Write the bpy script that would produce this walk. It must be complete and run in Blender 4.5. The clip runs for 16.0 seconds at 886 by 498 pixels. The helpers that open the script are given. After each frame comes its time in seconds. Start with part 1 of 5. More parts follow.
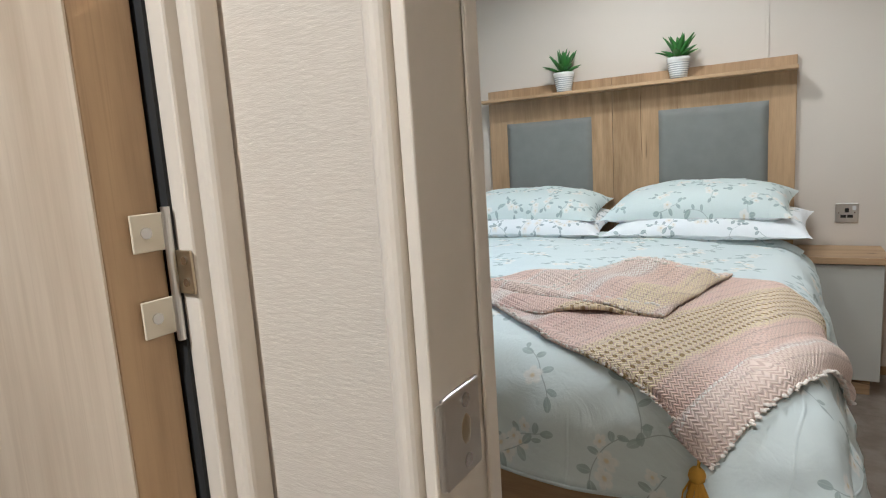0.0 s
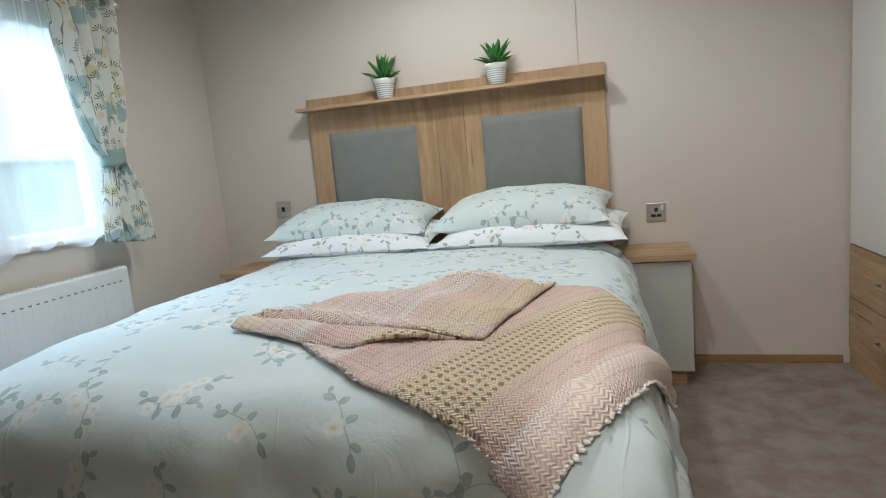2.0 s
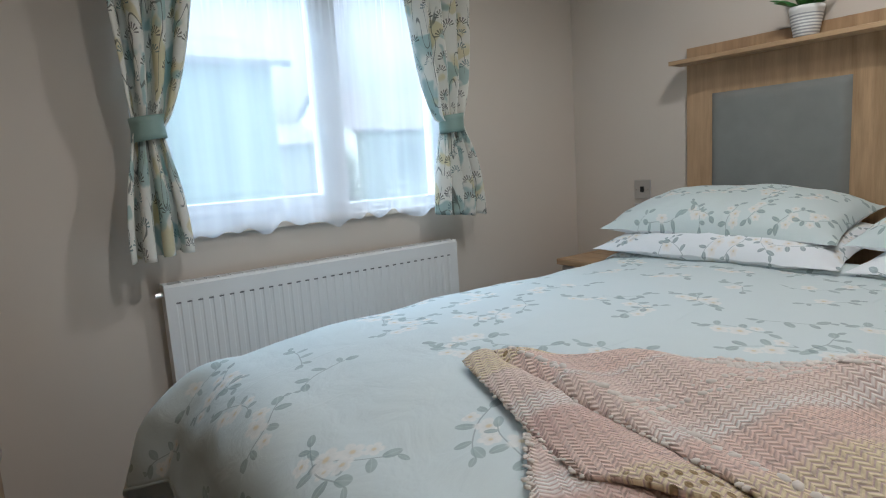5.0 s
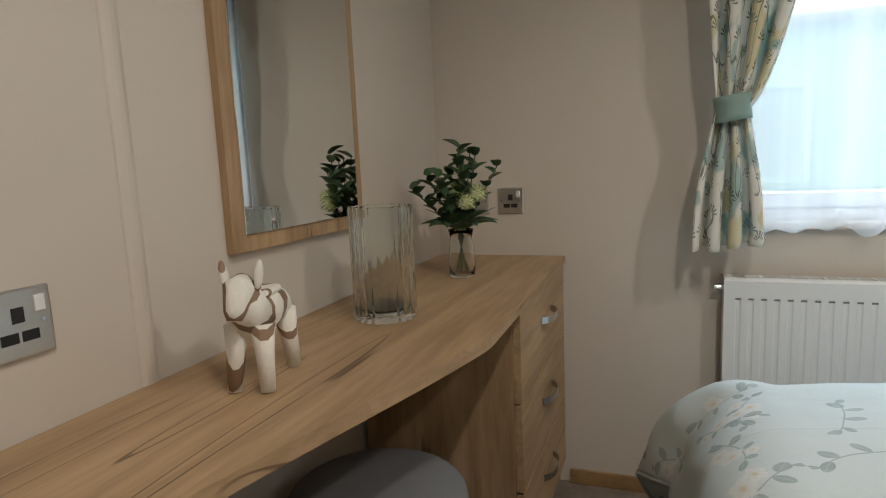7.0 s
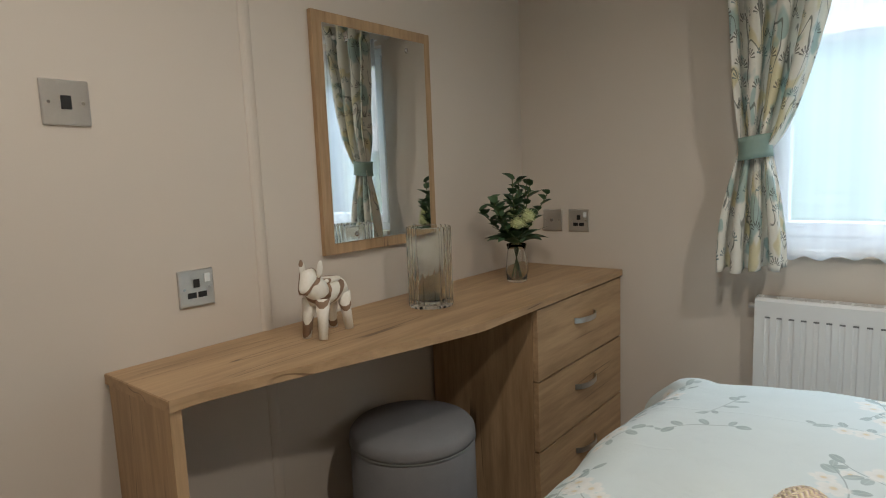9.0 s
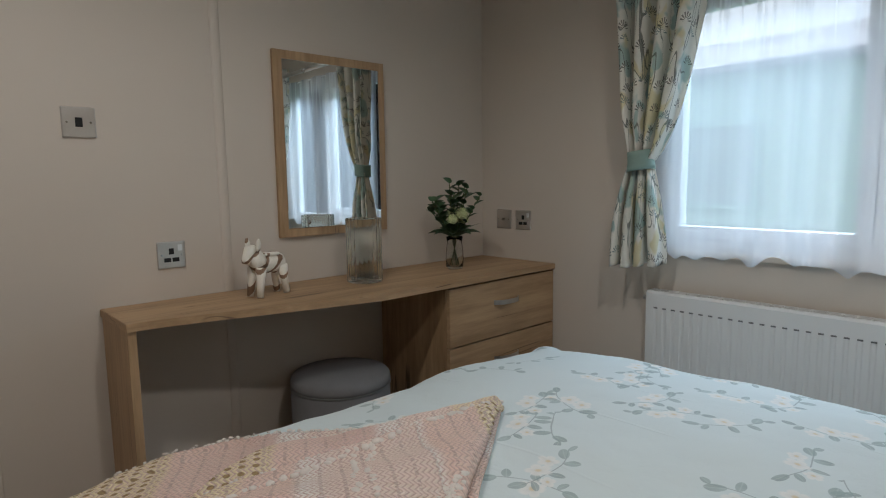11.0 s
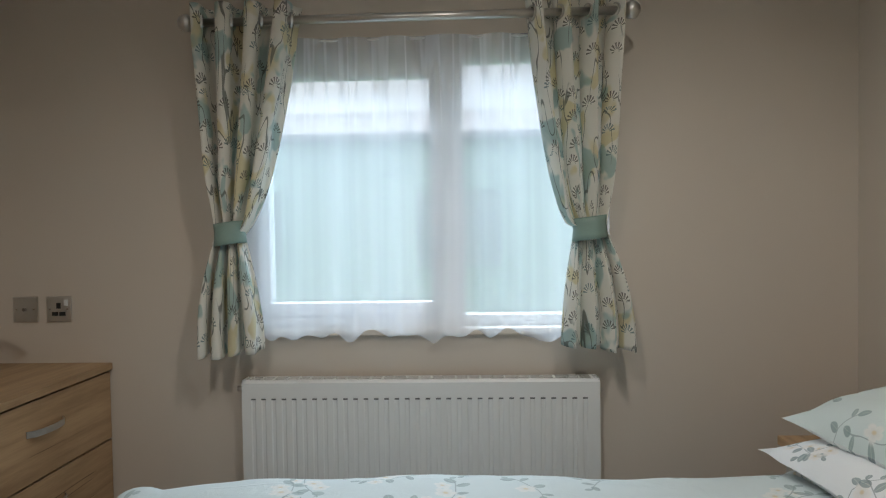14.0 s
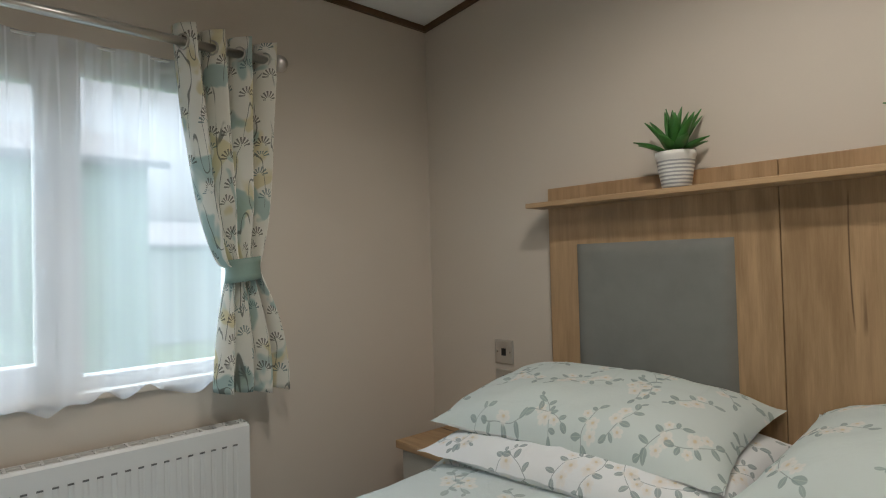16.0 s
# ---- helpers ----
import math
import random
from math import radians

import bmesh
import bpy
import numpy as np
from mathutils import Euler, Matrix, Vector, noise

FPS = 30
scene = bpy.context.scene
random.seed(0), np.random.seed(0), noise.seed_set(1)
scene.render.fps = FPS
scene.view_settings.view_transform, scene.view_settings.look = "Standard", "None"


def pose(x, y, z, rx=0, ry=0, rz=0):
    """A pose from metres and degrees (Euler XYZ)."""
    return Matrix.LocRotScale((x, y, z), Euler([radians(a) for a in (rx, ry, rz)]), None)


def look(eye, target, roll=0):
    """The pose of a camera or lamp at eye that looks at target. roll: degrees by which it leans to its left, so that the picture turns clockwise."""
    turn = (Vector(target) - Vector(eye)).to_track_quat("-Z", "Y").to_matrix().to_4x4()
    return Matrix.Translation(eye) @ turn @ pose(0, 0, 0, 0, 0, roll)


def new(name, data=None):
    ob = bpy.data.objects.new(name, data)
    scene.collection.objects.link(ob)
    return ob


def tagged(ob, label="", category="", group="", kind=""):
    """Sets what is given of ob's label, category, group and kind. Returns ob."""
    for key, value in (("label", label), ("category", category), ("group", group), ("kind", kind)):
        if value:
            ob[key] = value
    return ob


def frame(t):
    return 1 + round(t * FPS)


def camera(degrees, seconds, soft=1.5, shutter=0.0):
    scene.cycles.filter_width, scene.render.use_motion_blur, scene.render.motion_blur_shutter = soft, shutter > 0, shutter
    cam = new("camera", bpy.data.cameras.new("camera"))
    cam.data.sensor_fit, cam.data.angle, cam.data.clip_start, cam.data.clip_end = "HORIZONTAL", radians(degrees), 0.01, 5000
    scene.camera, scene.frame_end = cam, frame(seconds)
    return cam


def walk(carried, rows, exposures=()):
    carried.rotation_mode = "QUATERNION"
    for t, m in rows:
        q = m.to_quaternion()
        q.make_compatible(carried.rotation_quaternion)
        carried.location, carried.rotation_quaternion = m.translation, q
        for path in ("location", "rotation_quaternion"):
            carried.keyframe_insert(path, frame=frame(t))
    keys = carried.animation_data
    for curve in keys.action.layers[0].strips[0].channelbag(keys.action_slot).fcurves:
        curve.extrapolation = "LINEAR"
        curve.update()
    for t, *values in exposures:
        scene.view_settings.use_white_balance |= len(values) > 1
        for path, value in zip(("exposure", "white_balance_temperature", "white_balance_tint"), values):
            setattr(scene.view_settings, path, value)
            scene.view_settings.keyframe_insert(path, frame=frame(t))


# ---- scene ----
cam = camera(73.8, 16.0, soft=1.1)
PATH = [
    (0, (2.125, -0.315, 1.087), (1.116, 1.386, 0.786), -3.7),
    (0.5, (2.141, -0.283, 1.085), (1.322, 1.514, 0.768), -3.8),
    (1, (2.156, -0.23, 1.079), (1.467, 1.619, 0.753), -4.5),
    (1.5, (2.152, -0.16, 1.069), (1.557, 1.724, 0.758), -4.8),
    (2, (2.148, -0.072, 1.065), (1.594, 1.827, 0.77), -5.3),
    (2.5, (2.151, 0.019, 1.07), (1.586, 1.917, 0.788), -5.7),
    (3, (2.171, 0.115, 1.066), (1.561, 1.999, 0.783), -5.9),
    (5.5, (1.941, 0.605, 1.056), (0.087, 1.293, 0.757), -3.3),
    (6, (1.875, 0.616, 1.069), (-0.097, 0.749, 0.766), -3.1),
    (6.5, (1.875, 0.649, 1.09), (-0.073, 0.301, 0.795), -2.5),
    (7, (1.907, 0.727, 1.092), (0.055, 0.029, 0.808), -2.5),
    (7.5, (1.938, 0.804, 1.099), (0.186, -0.125, 0.838), -2.4),
    (8, (2.01, 0.93, 1.131), (0.338, -0.14, 0.883), -2.3),
    (10.5, (2.161, 1.839, 1.17), (0.782, 0.413, 0.919), -1.3),
    (11, (2.071, 1.958, 1.153), (0.724, 0.499, 0.916), -0.8),
    (11.5, (2.006, 2.03, 1.16), (0.629, 0.595, 0.951), -0.5),
    (12, (1.954, 2.04, 1.186), (0.471, 0.709, 1.015), -0.3),
    (12.5, (1.939, 1.999, 1.185), (0.301, 0.859, 1.046), -0.5),
    (13, (1.94, 1.867, 1.181), (0.131, 1.02, 1.07), -0.6),
    (13.5, (1.971, 1.713, 1.197), (0.031, 1.233, 1.11), -0.8),
    (14, (1.92, 1.617, 1.194), (-0.078, 1.539, 1.143), -0.9),
    (14.5, (1.889, 1.511, 1.217), (-0.087, 1.821, 1.205), -1.2),
    (15, (1.89, 1.363, 1.223), (0.014, 2.056, 1.235), -1.4),
    (15.5, (1.863, 1.249, 1.206), (0.154, 2.287, 1.238), -1.5),
    (16, (1.823, 1.229, 1.214), (0.361, 2.593, 1.255), -1.5),
]
EXPOSURES = [(0.0, 1.12, 5550, 7), (1.2, 1.0, 5450, 6), (3.2, 0.85, 6050, 6), (5.4, 0.48, 5700, 10), (7.0, 0.75, 6400, 10), (8.2, 0.85, 6500, 10),
             (10.3, 0.3, 6100, 10), (12.5, 0.16, 5850, 10), (14.5, 0.3, 6450, 10), (16.0, 0.26, 6500, 10)]
walk(cam, [(t, look(e, g, r)) for t, e, g, r in PATH], EXPOSURES)


# ---- world and light ----
world = bpy.data.worlds.new("sky")
scene.world = world
world.use_nodes = True
wt = world.node_tree
sky = wt.nodes.new("ShaderNodeTexSky")
sky.sky_type = "NISHITA"
sky.sun_disc = False
sky.sun_elevation = radians(49)
sky.sun_rotation = radians(185)
sky.air_density, sky.dust_density = 1.0, 8.0
cloud = wt.nodes.new("ShaderNodeHueSaturation")
cloud.inputs["Saturation"].default_value = 0.35
cloud.inputs["Value"].default_value = 2.1
wt.links.new(sky.outputs[0], cloud.inputs["Color"])
wt.links.new(cloud.outputs[0], wt.nodes["Background"].inputs[0])
wt.nodes["Background"].inputs[1].default_value = 0.15

sun = new("sun", bpy.data.lights.new("sun", "SUN"))
sun.data.energy, sun.data.angle, sun.data.color = 0.7, radians(14), (1, 0.97, 0.92)
sun.matrix_world = look((-0.6, -6, 7), (0, 0, 0))


def downlight(name, x, y, z, watts, color):
    lamp = new(name, bpy.data.lights.new(name, "SPOT"))
    lamp.data.energy, lamp.data.color = watts, color
    lamp.data.shadow_soft_size, lamp.data.spot_size, lamp.data.spot_blend = 0.045, radians(163), 0.6
    lamp.matrix_world = pose(x, y, z)


WARM = (1.0, 0.93, 0.84)
downlight("ceiling_downlight", 1.46, 1.96, 2.29, 21, WARM)
downlight("ceiling_downlight", 2.05, 1.25, 2.355, 27, WARM)
downlight("corridor_downlight", 1.92, -1.1, 2.25, 52, WARM)

# the open sky above the neighbours, as it reaches the window
day = new("window_daylight", bpy.data.lights.new("window_daylight", "AREA"))
day.data.shape, day.data.size, day.data.size_y = "RECTANGLE", 2.6, 1.3
day.data.energy, day.data.color = 135, (0.66, 0.84, 1.0)
day.matrix_world = look((-1.5, 1.47, 3.0), (0.2, 1.47, 1.15))


# ---- material helpers ----
class Nodes:
    """Short spelling for building a node tree."""

    def __init__(self, name):
        self.mat = bpy.data.materials.new(name)
        self.mat.use_nodes = True
        self.t = self.mat.node_tree
        self.b = self.t.nodes["Principled BSDF"]
        self.out = self.t.nodes["Material Output"]

    def put(self, socket, v):
        if isinstance(v, bpy.types.NodeSocket):
            self.t.links.new(v, socket)
        elif isinstance(v, (tuple, list)) and len(v) == 3 and socket.type == "RGBA":
            socket.default_value = (*v, 1)
        else:
            socket.default_value = v

    def n(self, kind, ins=None, **props):
        node = self.t.nodes.new("ShaderNode" + kind)
        for k, v in props.items():
            setattr(node, k, v)
        for k, v in (ins or {}).items():
            self.put(node.inputs[k], v)
        return node

    def m(self, op, a, b=0.0, c=0.0):
        node = self.n("Math", operation=op)
        for k, v in enumerate((a, b, c)):
            self.put(node.inputs[k], v)
        return node.outputs[0]

    def v(self, op, a, b=(0, 0, 0)):
        node = self.n("VectorMath", {0: a, 1: b}, operation=op)
        return node.outputs["Value"] if op in ("LENGTH", "DOT_PRODUCT") else node.outputs[0]

    def mix(self, f, a, b):
        node = self.n("Mix", data_type="RGBA")
        self.put(node.inputs[0], f)
        self.put(node.inputs[6], a)
        self.put(node.inputs[7], b)
        return node.outputs[2]

    def step(self, x, lo, hi):
        return self.n("MapRange", {0: x, 1: lo, 2: hi}, interpolation_type="SMOOTHSTEP").outputs[0]

    def obj(self, scale=(1, 1, 1)):
        c = self.n("TexCoord").outputs["Object"]
        return self.n("Mapping", {0: c, 3: scale}).outputs[0]

    def uv(self, scale=(1, 1, 1)):
        c = self.n("TexCoord").outputs["UV"]
        return self.n("Mapping", {0: c, 3: scale}).outputs[0]

    def noise(self, co, scale, detail=3.0, rough=0.55, out=0, dist=0.0):
        return self.n("TexNoise", {"Vector": co, "Scale": scale, "Detail": detail, "Roughness": rough, "Distortion": dist}).outputs[out]

    def bump(self, h, strength=0.3, dist=0.002):
        self.put(self.b.inputs["Normal"], self.n("Bump", {"Height": h, "Strength": strength, "Distance": dist}).outputs[0])

    def done(self, color, rough=0.5, metal=0.0, spec=0.5):
        self.put(self.b.inputs["Base Color"], color)
        self.put(self.b.inputs["Roughness"], rough)
        self.put(self.b.inputs["Metallic"], metal)
        self.put(self.b.inputs["Specular IOR Level"], spec)
        return self.mat


def plain(name, color, rough=0.5, metal=0.0, vary=0.06, scale=9.0, bump=0.1, fine=160.0):
    k = Nodes(name)
    c = k.obj()
    big = k.noise(c, scale)
    small = k.noise(c, fine, 2)
    dark = tuple(v * (1 - 2 * vary) for v in color)
    col = k.mix(k.m("ADD", k.m("MULTIPLY", big, 0.7), k.m("MULTIPLY", small, 0.3)), dark, tuple(min(1, v * (1 + vary)) for v in color))
    if bump:
        k.bump(small, bump, 0.0008)
    return k.done(col, k.m("MULTIPLY_ADD", big, 0.12, rough - 0.06), metal)


def oak(name, axis, light=(0.51, 0.345, 0.195), dark=(0.28, 0.175, 0.09), board=0.0, cross="x"):
    """Rustic oak laminate with its grain along axis."""
    k = Nodes(name)
    sc = {"x": (0.09, 1, 1), "y": (1, 0.09, 1), "z": (1, 1, 0.09)}[axis]
    c = k.obj(sc)
    grain = k.noise(c, 55, 5, 0.62)
    bands = k.noise(c, 9, 3, 0.5, dist=0.8)
    mixf = k.m("ADD", k.m("MULTIPLY", grain, 0.55), k.m("MULTIPLY", bands, 0.55))
    col = k.mix(k.step(mixf, 0.3, 0.75), dark, light)
    fibre = k.noise(k.obj({"x": (0.02, 1, 1), "y": (1, 0.02, 1), "z": (1, 1, 0.02)}[axis]), 420, 2)
    col = k.mix(k.m("MULTIPLY", k.step(fibre, 0.5, 0.75), 0.28), col, dark)
    crack = k.m("ABSOLUTE", k.m("SUBTRACT", k.noise(k.obj({"x": (0.05, 1, 1), "y": (1, 0.05, 1), "z": (1, 1, 0.05)}[axis]), 4.2, 3, 0.5), 0.5))
    where = k.step(k.noise(k.obj(), 3.1, 2), 0.50, 0.58)
    lines = k.m("MULTIPLY", k.m("SUBTRACT", 1.0, k.step(crack, 0.0008, 0.0032)), where)
    col = k.mix(k.m("MULTIPLY", lines, 0.75), col, (0.07, 0.037, 0.017))
    if board:
        sep = k.n("SeparateXYZ", {0: k.obj()}).outputs[{"x": 0, "y": 1, "z": 2}[cross]]
        cell = k.m("FLOOR", k.m("DIVIDE", sep, board))
        tone = k.n("TexWhiteNoise", {"W": cell}, noise_dimensions="1D").outputs[0]
        col = k.mix(k.m("MULTIPLY", tone, 0.3), col, k.mix(0.5, dark, (0.42, 0.27, 0.15)))
    k.bump(k.m("SUBTRACT", grain, k.m("MULTIPLY", lines, 2.0)), 0.18, 0.0012)
    return k.done(col, k.m("MULTIPLY_ADD", grain, 0.15, 0.40), 0, 0.4)


def floral(name, ground, petal, leafc, cell=0.158, grow=1.02):
    """A cotton print of scattered sprigs: thin curved twigs with paired leaves and pale blossoms, in metres of cloth."""
    k = Nodes(name)
    uv = k.uv()
    # two scattered layers, so that the sprigs overlap without a visible grid
    col = ground
    for shift, spread in (((0.0, 0.0, 0.0), 0.62), ((0.31, 0.47, 0.0), 0.75)):
        wob = k.v("MULTIPLY", k.v("SUBTRACT", k.noise(uv, 9.0, 1, out=1), (0.5, 0.5, 0.5)), (0.03, 0.03, 0.0))
        at = k.v("ADD", k.v("ADD", uv, shift), wob)
        vo = k.n("TexVoronoi", {"Vector": at, "Scale": 1 / (cell * 1.25), "Randomness": spread}, voronoi_dimensions="2D")
        seed = k.n("SeparateColor", {0: vo.outputs["Color"]})
        loc = k.v("SUBTRACT", at, vo.outputs["Position"])
        loc = k.n("VectorRotate", {"Vector": loc, "Angle": k.m("MULTIPLY", seed.outputs[0], 6.283)}, rotation_type="Z_AXIS").outputs[0]
        p = k.n("SeparateXYZ", {0: loc})
        x, y = k.m("DIVIDE", p.outputs[0], grow), k.m("DIVIDE", p.outputs[1], grow)
        shown = k.m("GREATER_THAN", seed.outputs[2], 0.05 if not shift[0] else 0.35)
        # twig along x, bent into an arc
        arc = k.m("SUBTRACT", y, k.m("MULTIPLY_ADD", k.m("MULTIPLY", x, x), 3.4, -0.012))
        inside = k.m("SUBTRACT", 1.0, k.step(k.m("ABSOLUTE", x), 0.066, 0.074))
        twig = k.m("MULTIPLY", k.m("SUBTRACT", 1.0, k.step(k.m("ABSOLUTE", arc), 0.0006, 0.0017)), inside)
        col = k.mix(k.m("MULTIPLY", k.m("MULTIPLY", twig, shown), 0.6), col, leafc)
        tone = k.mix(k.noise(at, 30, 1), tuple(v * 0.85 for v in leafc), tuple(min(1, v * 1.9) for v in leafc))
        for lx, side, turn, ln in ((-0.060, 1, 0.5, 1.15), (-0.050, -1, 0.9, 0.9), (0.030, -1, 1.2, 1.15), (0.044, 1, 0.7, 1.25), (0.066, -1, 0.3, 0.8), (-0.012, -1, 1.7, 1.1)):
            ang = side * turn * (1 if lx > 0 else -1) + (0 if lx > 0 else math.pi)
            half = 0.0130 * ln
            cx, cy = lx + half * math.cos(ang), 3.4 * lx * lx - 0.012 + half * math.sin(ang)
            dx, dy = k.m("SUBTRACT", x, cx), k.m("SUBTRACT", y, cy)
            a = k.m("DIVIDE", k.m("ADD", k.m("MULTIPLY", dx, math.cos(ang)), k.m("MULTIPLY", dy, math.sin(ang))), half)
            b = k.m("DIVIDE", k.m("SUBTRACT", k.m("MULTIPLY", dy, math.cos(ang)), k.m("MULTIPLY", dx, math.sin(ang))), half * 0.58)
            d = k.m("ADD", k.m("POWER", k.m("ABSOLUTE", a), 1.6), k.m("MULTIPLY", b, b))
            vein = k.m("MULTIPLY", k.m("MULTIPLY_ADD", k.step(k.m("ABSOLUTE", b), 0.04, 0.16), 0.2, 0.60), shown)
            col = k.mix(k.m("MULTIPLY", k.m("SUBTRACT", 1.0, k.step(d, 0.8, 1.05)), vein), col, tone)
        for fx, fy, size, turn in ((-0.010, 0.006, 0.024, 0.3), (0.024, 0.014, 0.020, 1.1), (-0.036, -0.024, 0.016, 2.0)):
            dx, dy = k.m("SUBTRACT", x, fx), k.m("SUBTRACT", y, fy)
            r = k.m("SQRT", k.m("ADD", k.m("MULTIPLY", dx, dx), k.m("MULTIPLY", dy, dy)))
            ang = k.m("ADD", k.m("ARCTAN2", dy, dx), turn)
            lobes = k.m("ABSOLUTE", k.m("COSINE", k.m("MULTIPLY", ang, 2.5)))
            edge = k.m("MULTIPLY", k.m("MULTIPLY_ADD", k.m("POWER", lobes, 0.5), 0.42, 0.58), size)
            ratio = k.m("DIVIDE", r, edge)
            some = k.m("MULTIPLY", shown, k.m("GREATER_THAN", seed.outputs[1], 0.12 if size > 0.022 else 0.4))
            mask = k.m("MULTIPLY", k.m("SUBTRACT", 1.0, k.step(ratio, 0.72, 1.05)), some)
            fold = k.m("MULTIPLY_ADD", k.noise(at, 120, 2), 0.5, k.m("MULTIPLY", k.step(ratio, 0.1, 0.9), 0.6))
            col = k.mix(k.m("MULTIPLY", mask, 0.82), col, k.mix(fold, tuple(v * 0.84 for v in petal), petal))
            eye = k.m("MULTIPLY", k.m("SUBTRACT", 1.0, k.step(r, size * 0.08, size * 0.30)), some)
            col = k.mix(k.m("MULTIPLY", eye, 0.6), col, (0.66, 0.50, 0.22))
    wide = k.noise(uv, 6.0, 1)
    col = k.mix(k.m("MULTIPLY", wide, 0.12), col, (0.75, 0.78, 0.74))
    weave = k.noise(uv, 900, 1)
    crease = k.noise(uv, 9, 4, 0.6, dist=0.6)
    # sharp fold lines left from the packet
    gx = k.m("ABSOLUTE", k.m("SUBTRACT", k.m("FRACT", k.m("DIVIDE", k.m("ADD", k.n("SeparateXYZ", {0: uv}).outputs[0], k.m("MULTIPLY", k.noise(uv, 3, 1), 0.08)), 0.21)), 0.5))
    ironed = k.m("MULTIPLY", k.m("SUBTRACT", 1.0, k.step(gx, 0.004, 0.022)), k.step(k.noise(uv, 4.0, 1), 0.45, 0.6))
    k.bump(k.m("ADD", k.m("ADD", k.m("MULTIPLY", weave, 0.06), crease), k.m("MULTIPLY", ironed, 0.22)), 0.6, 0.008)
    return k.done(col, 0.82, 0, 0.25)


def curtain_print(name):
    k = Nodes(name)
    uv = k.uv()
    a = k.noise(uv, 7, 2, 0.5, dist=0.5)
    b = k.noise(k.v("ADD", uv, (9.2, 1.7, 0)), 8, 2, 0.5, dist=0.5)
    col = k.mix(k.step(a, 0.56, 0.62), (0.84, 0.82, 0.75), (0.74, 0.68, 0.47))
    col = k.mix(k.m("MULTIPLY", k.step(b, 0.55, 0.62), 0.75), col, (0.34, 0.50, 0.48))
    # seed heads: fans of short strokes on thin stalks
    vo = k.n("TexVoronoi", {"Vector": uv, "Scale": 15.0, "Randomness": 0.9}, voronoi_dimensions="2D")
    p = k.n("SeparateXYZ", {0: k.v("SUBTRACT", uv, vo.outputs["Position"])})
    seed = k.n("SeparateColor", {0: vo.outputs["Color"]})
    r = k.m("SQRT", k.m("ADD", k.m("MULTIPLY", p.outputs[0], p.outputs[0]), k.m("MULTIPLY", p.outputs[1], p.outputs[1])))
    ang = k.m("ARCTAN2", p.outputs[1], p.outputs[0])
    spokes = k.m("GREATER_THAN", k.m("COSINE", k.m("MULTIPLY", ang, 13.0)), 0.1)
    ring = k.m("MULTIPLY", k.m("GREATER_THAN", r, 0.008), k.m("LESS_THAN", r, 0.028))
    upper = k.m("GREATER_THAN", p.outputs[1], -0.002)
    fan = k.m("MULTIPLY", k.m("MULTIPLY", spokes, ring), k.m("MULTIPLY", upper, k.m("GREATER_THAN", seed.outputs[0], 0.35)))
    ink = k.mix(k.m("GREATER_THAN", seed.outputs[1], 0.6), (0.12, 0.115, 0.10), (0.16, 0.25, 0.25))
    col = k.mix(k.m("MULTIPLY", fan, 0.8), col, ink)
    stalk = k.m("ABSOLUTE", k.m("SUBTRACT", k.noise(k.uv((1, 0.35, 1)), 15, 1, 0.4, dist=0.4), 0.5))
    sm = k.m("MULTIPLY", k.m("SUBTRACT", 1.0, k.step(stalk, 0.006, 0.016)), k.step(a, 0.38, 0.46))
    col = k.mix(k.m("MULTIPLY", sm, 0.8), col, (0.15, 0.16, 0.14))
    k.bump(k.noise(uv, 700, 1), 0.2, 0.0006)
    k.put(k.b.inputs["Transmission Weight"], 0.0)
    mat = k.done(col, 0.85, 0, 0.2)
    back = k.n("BsdfTranslucent", {"Color": col})
    mx = k.n("MixShader", {0: 0.3, 1: k.b.outputs[0], 2: back.outputs[0]})
    k.t.links.new(mx.outputs[0], k.out.inputs[0])
    return mat


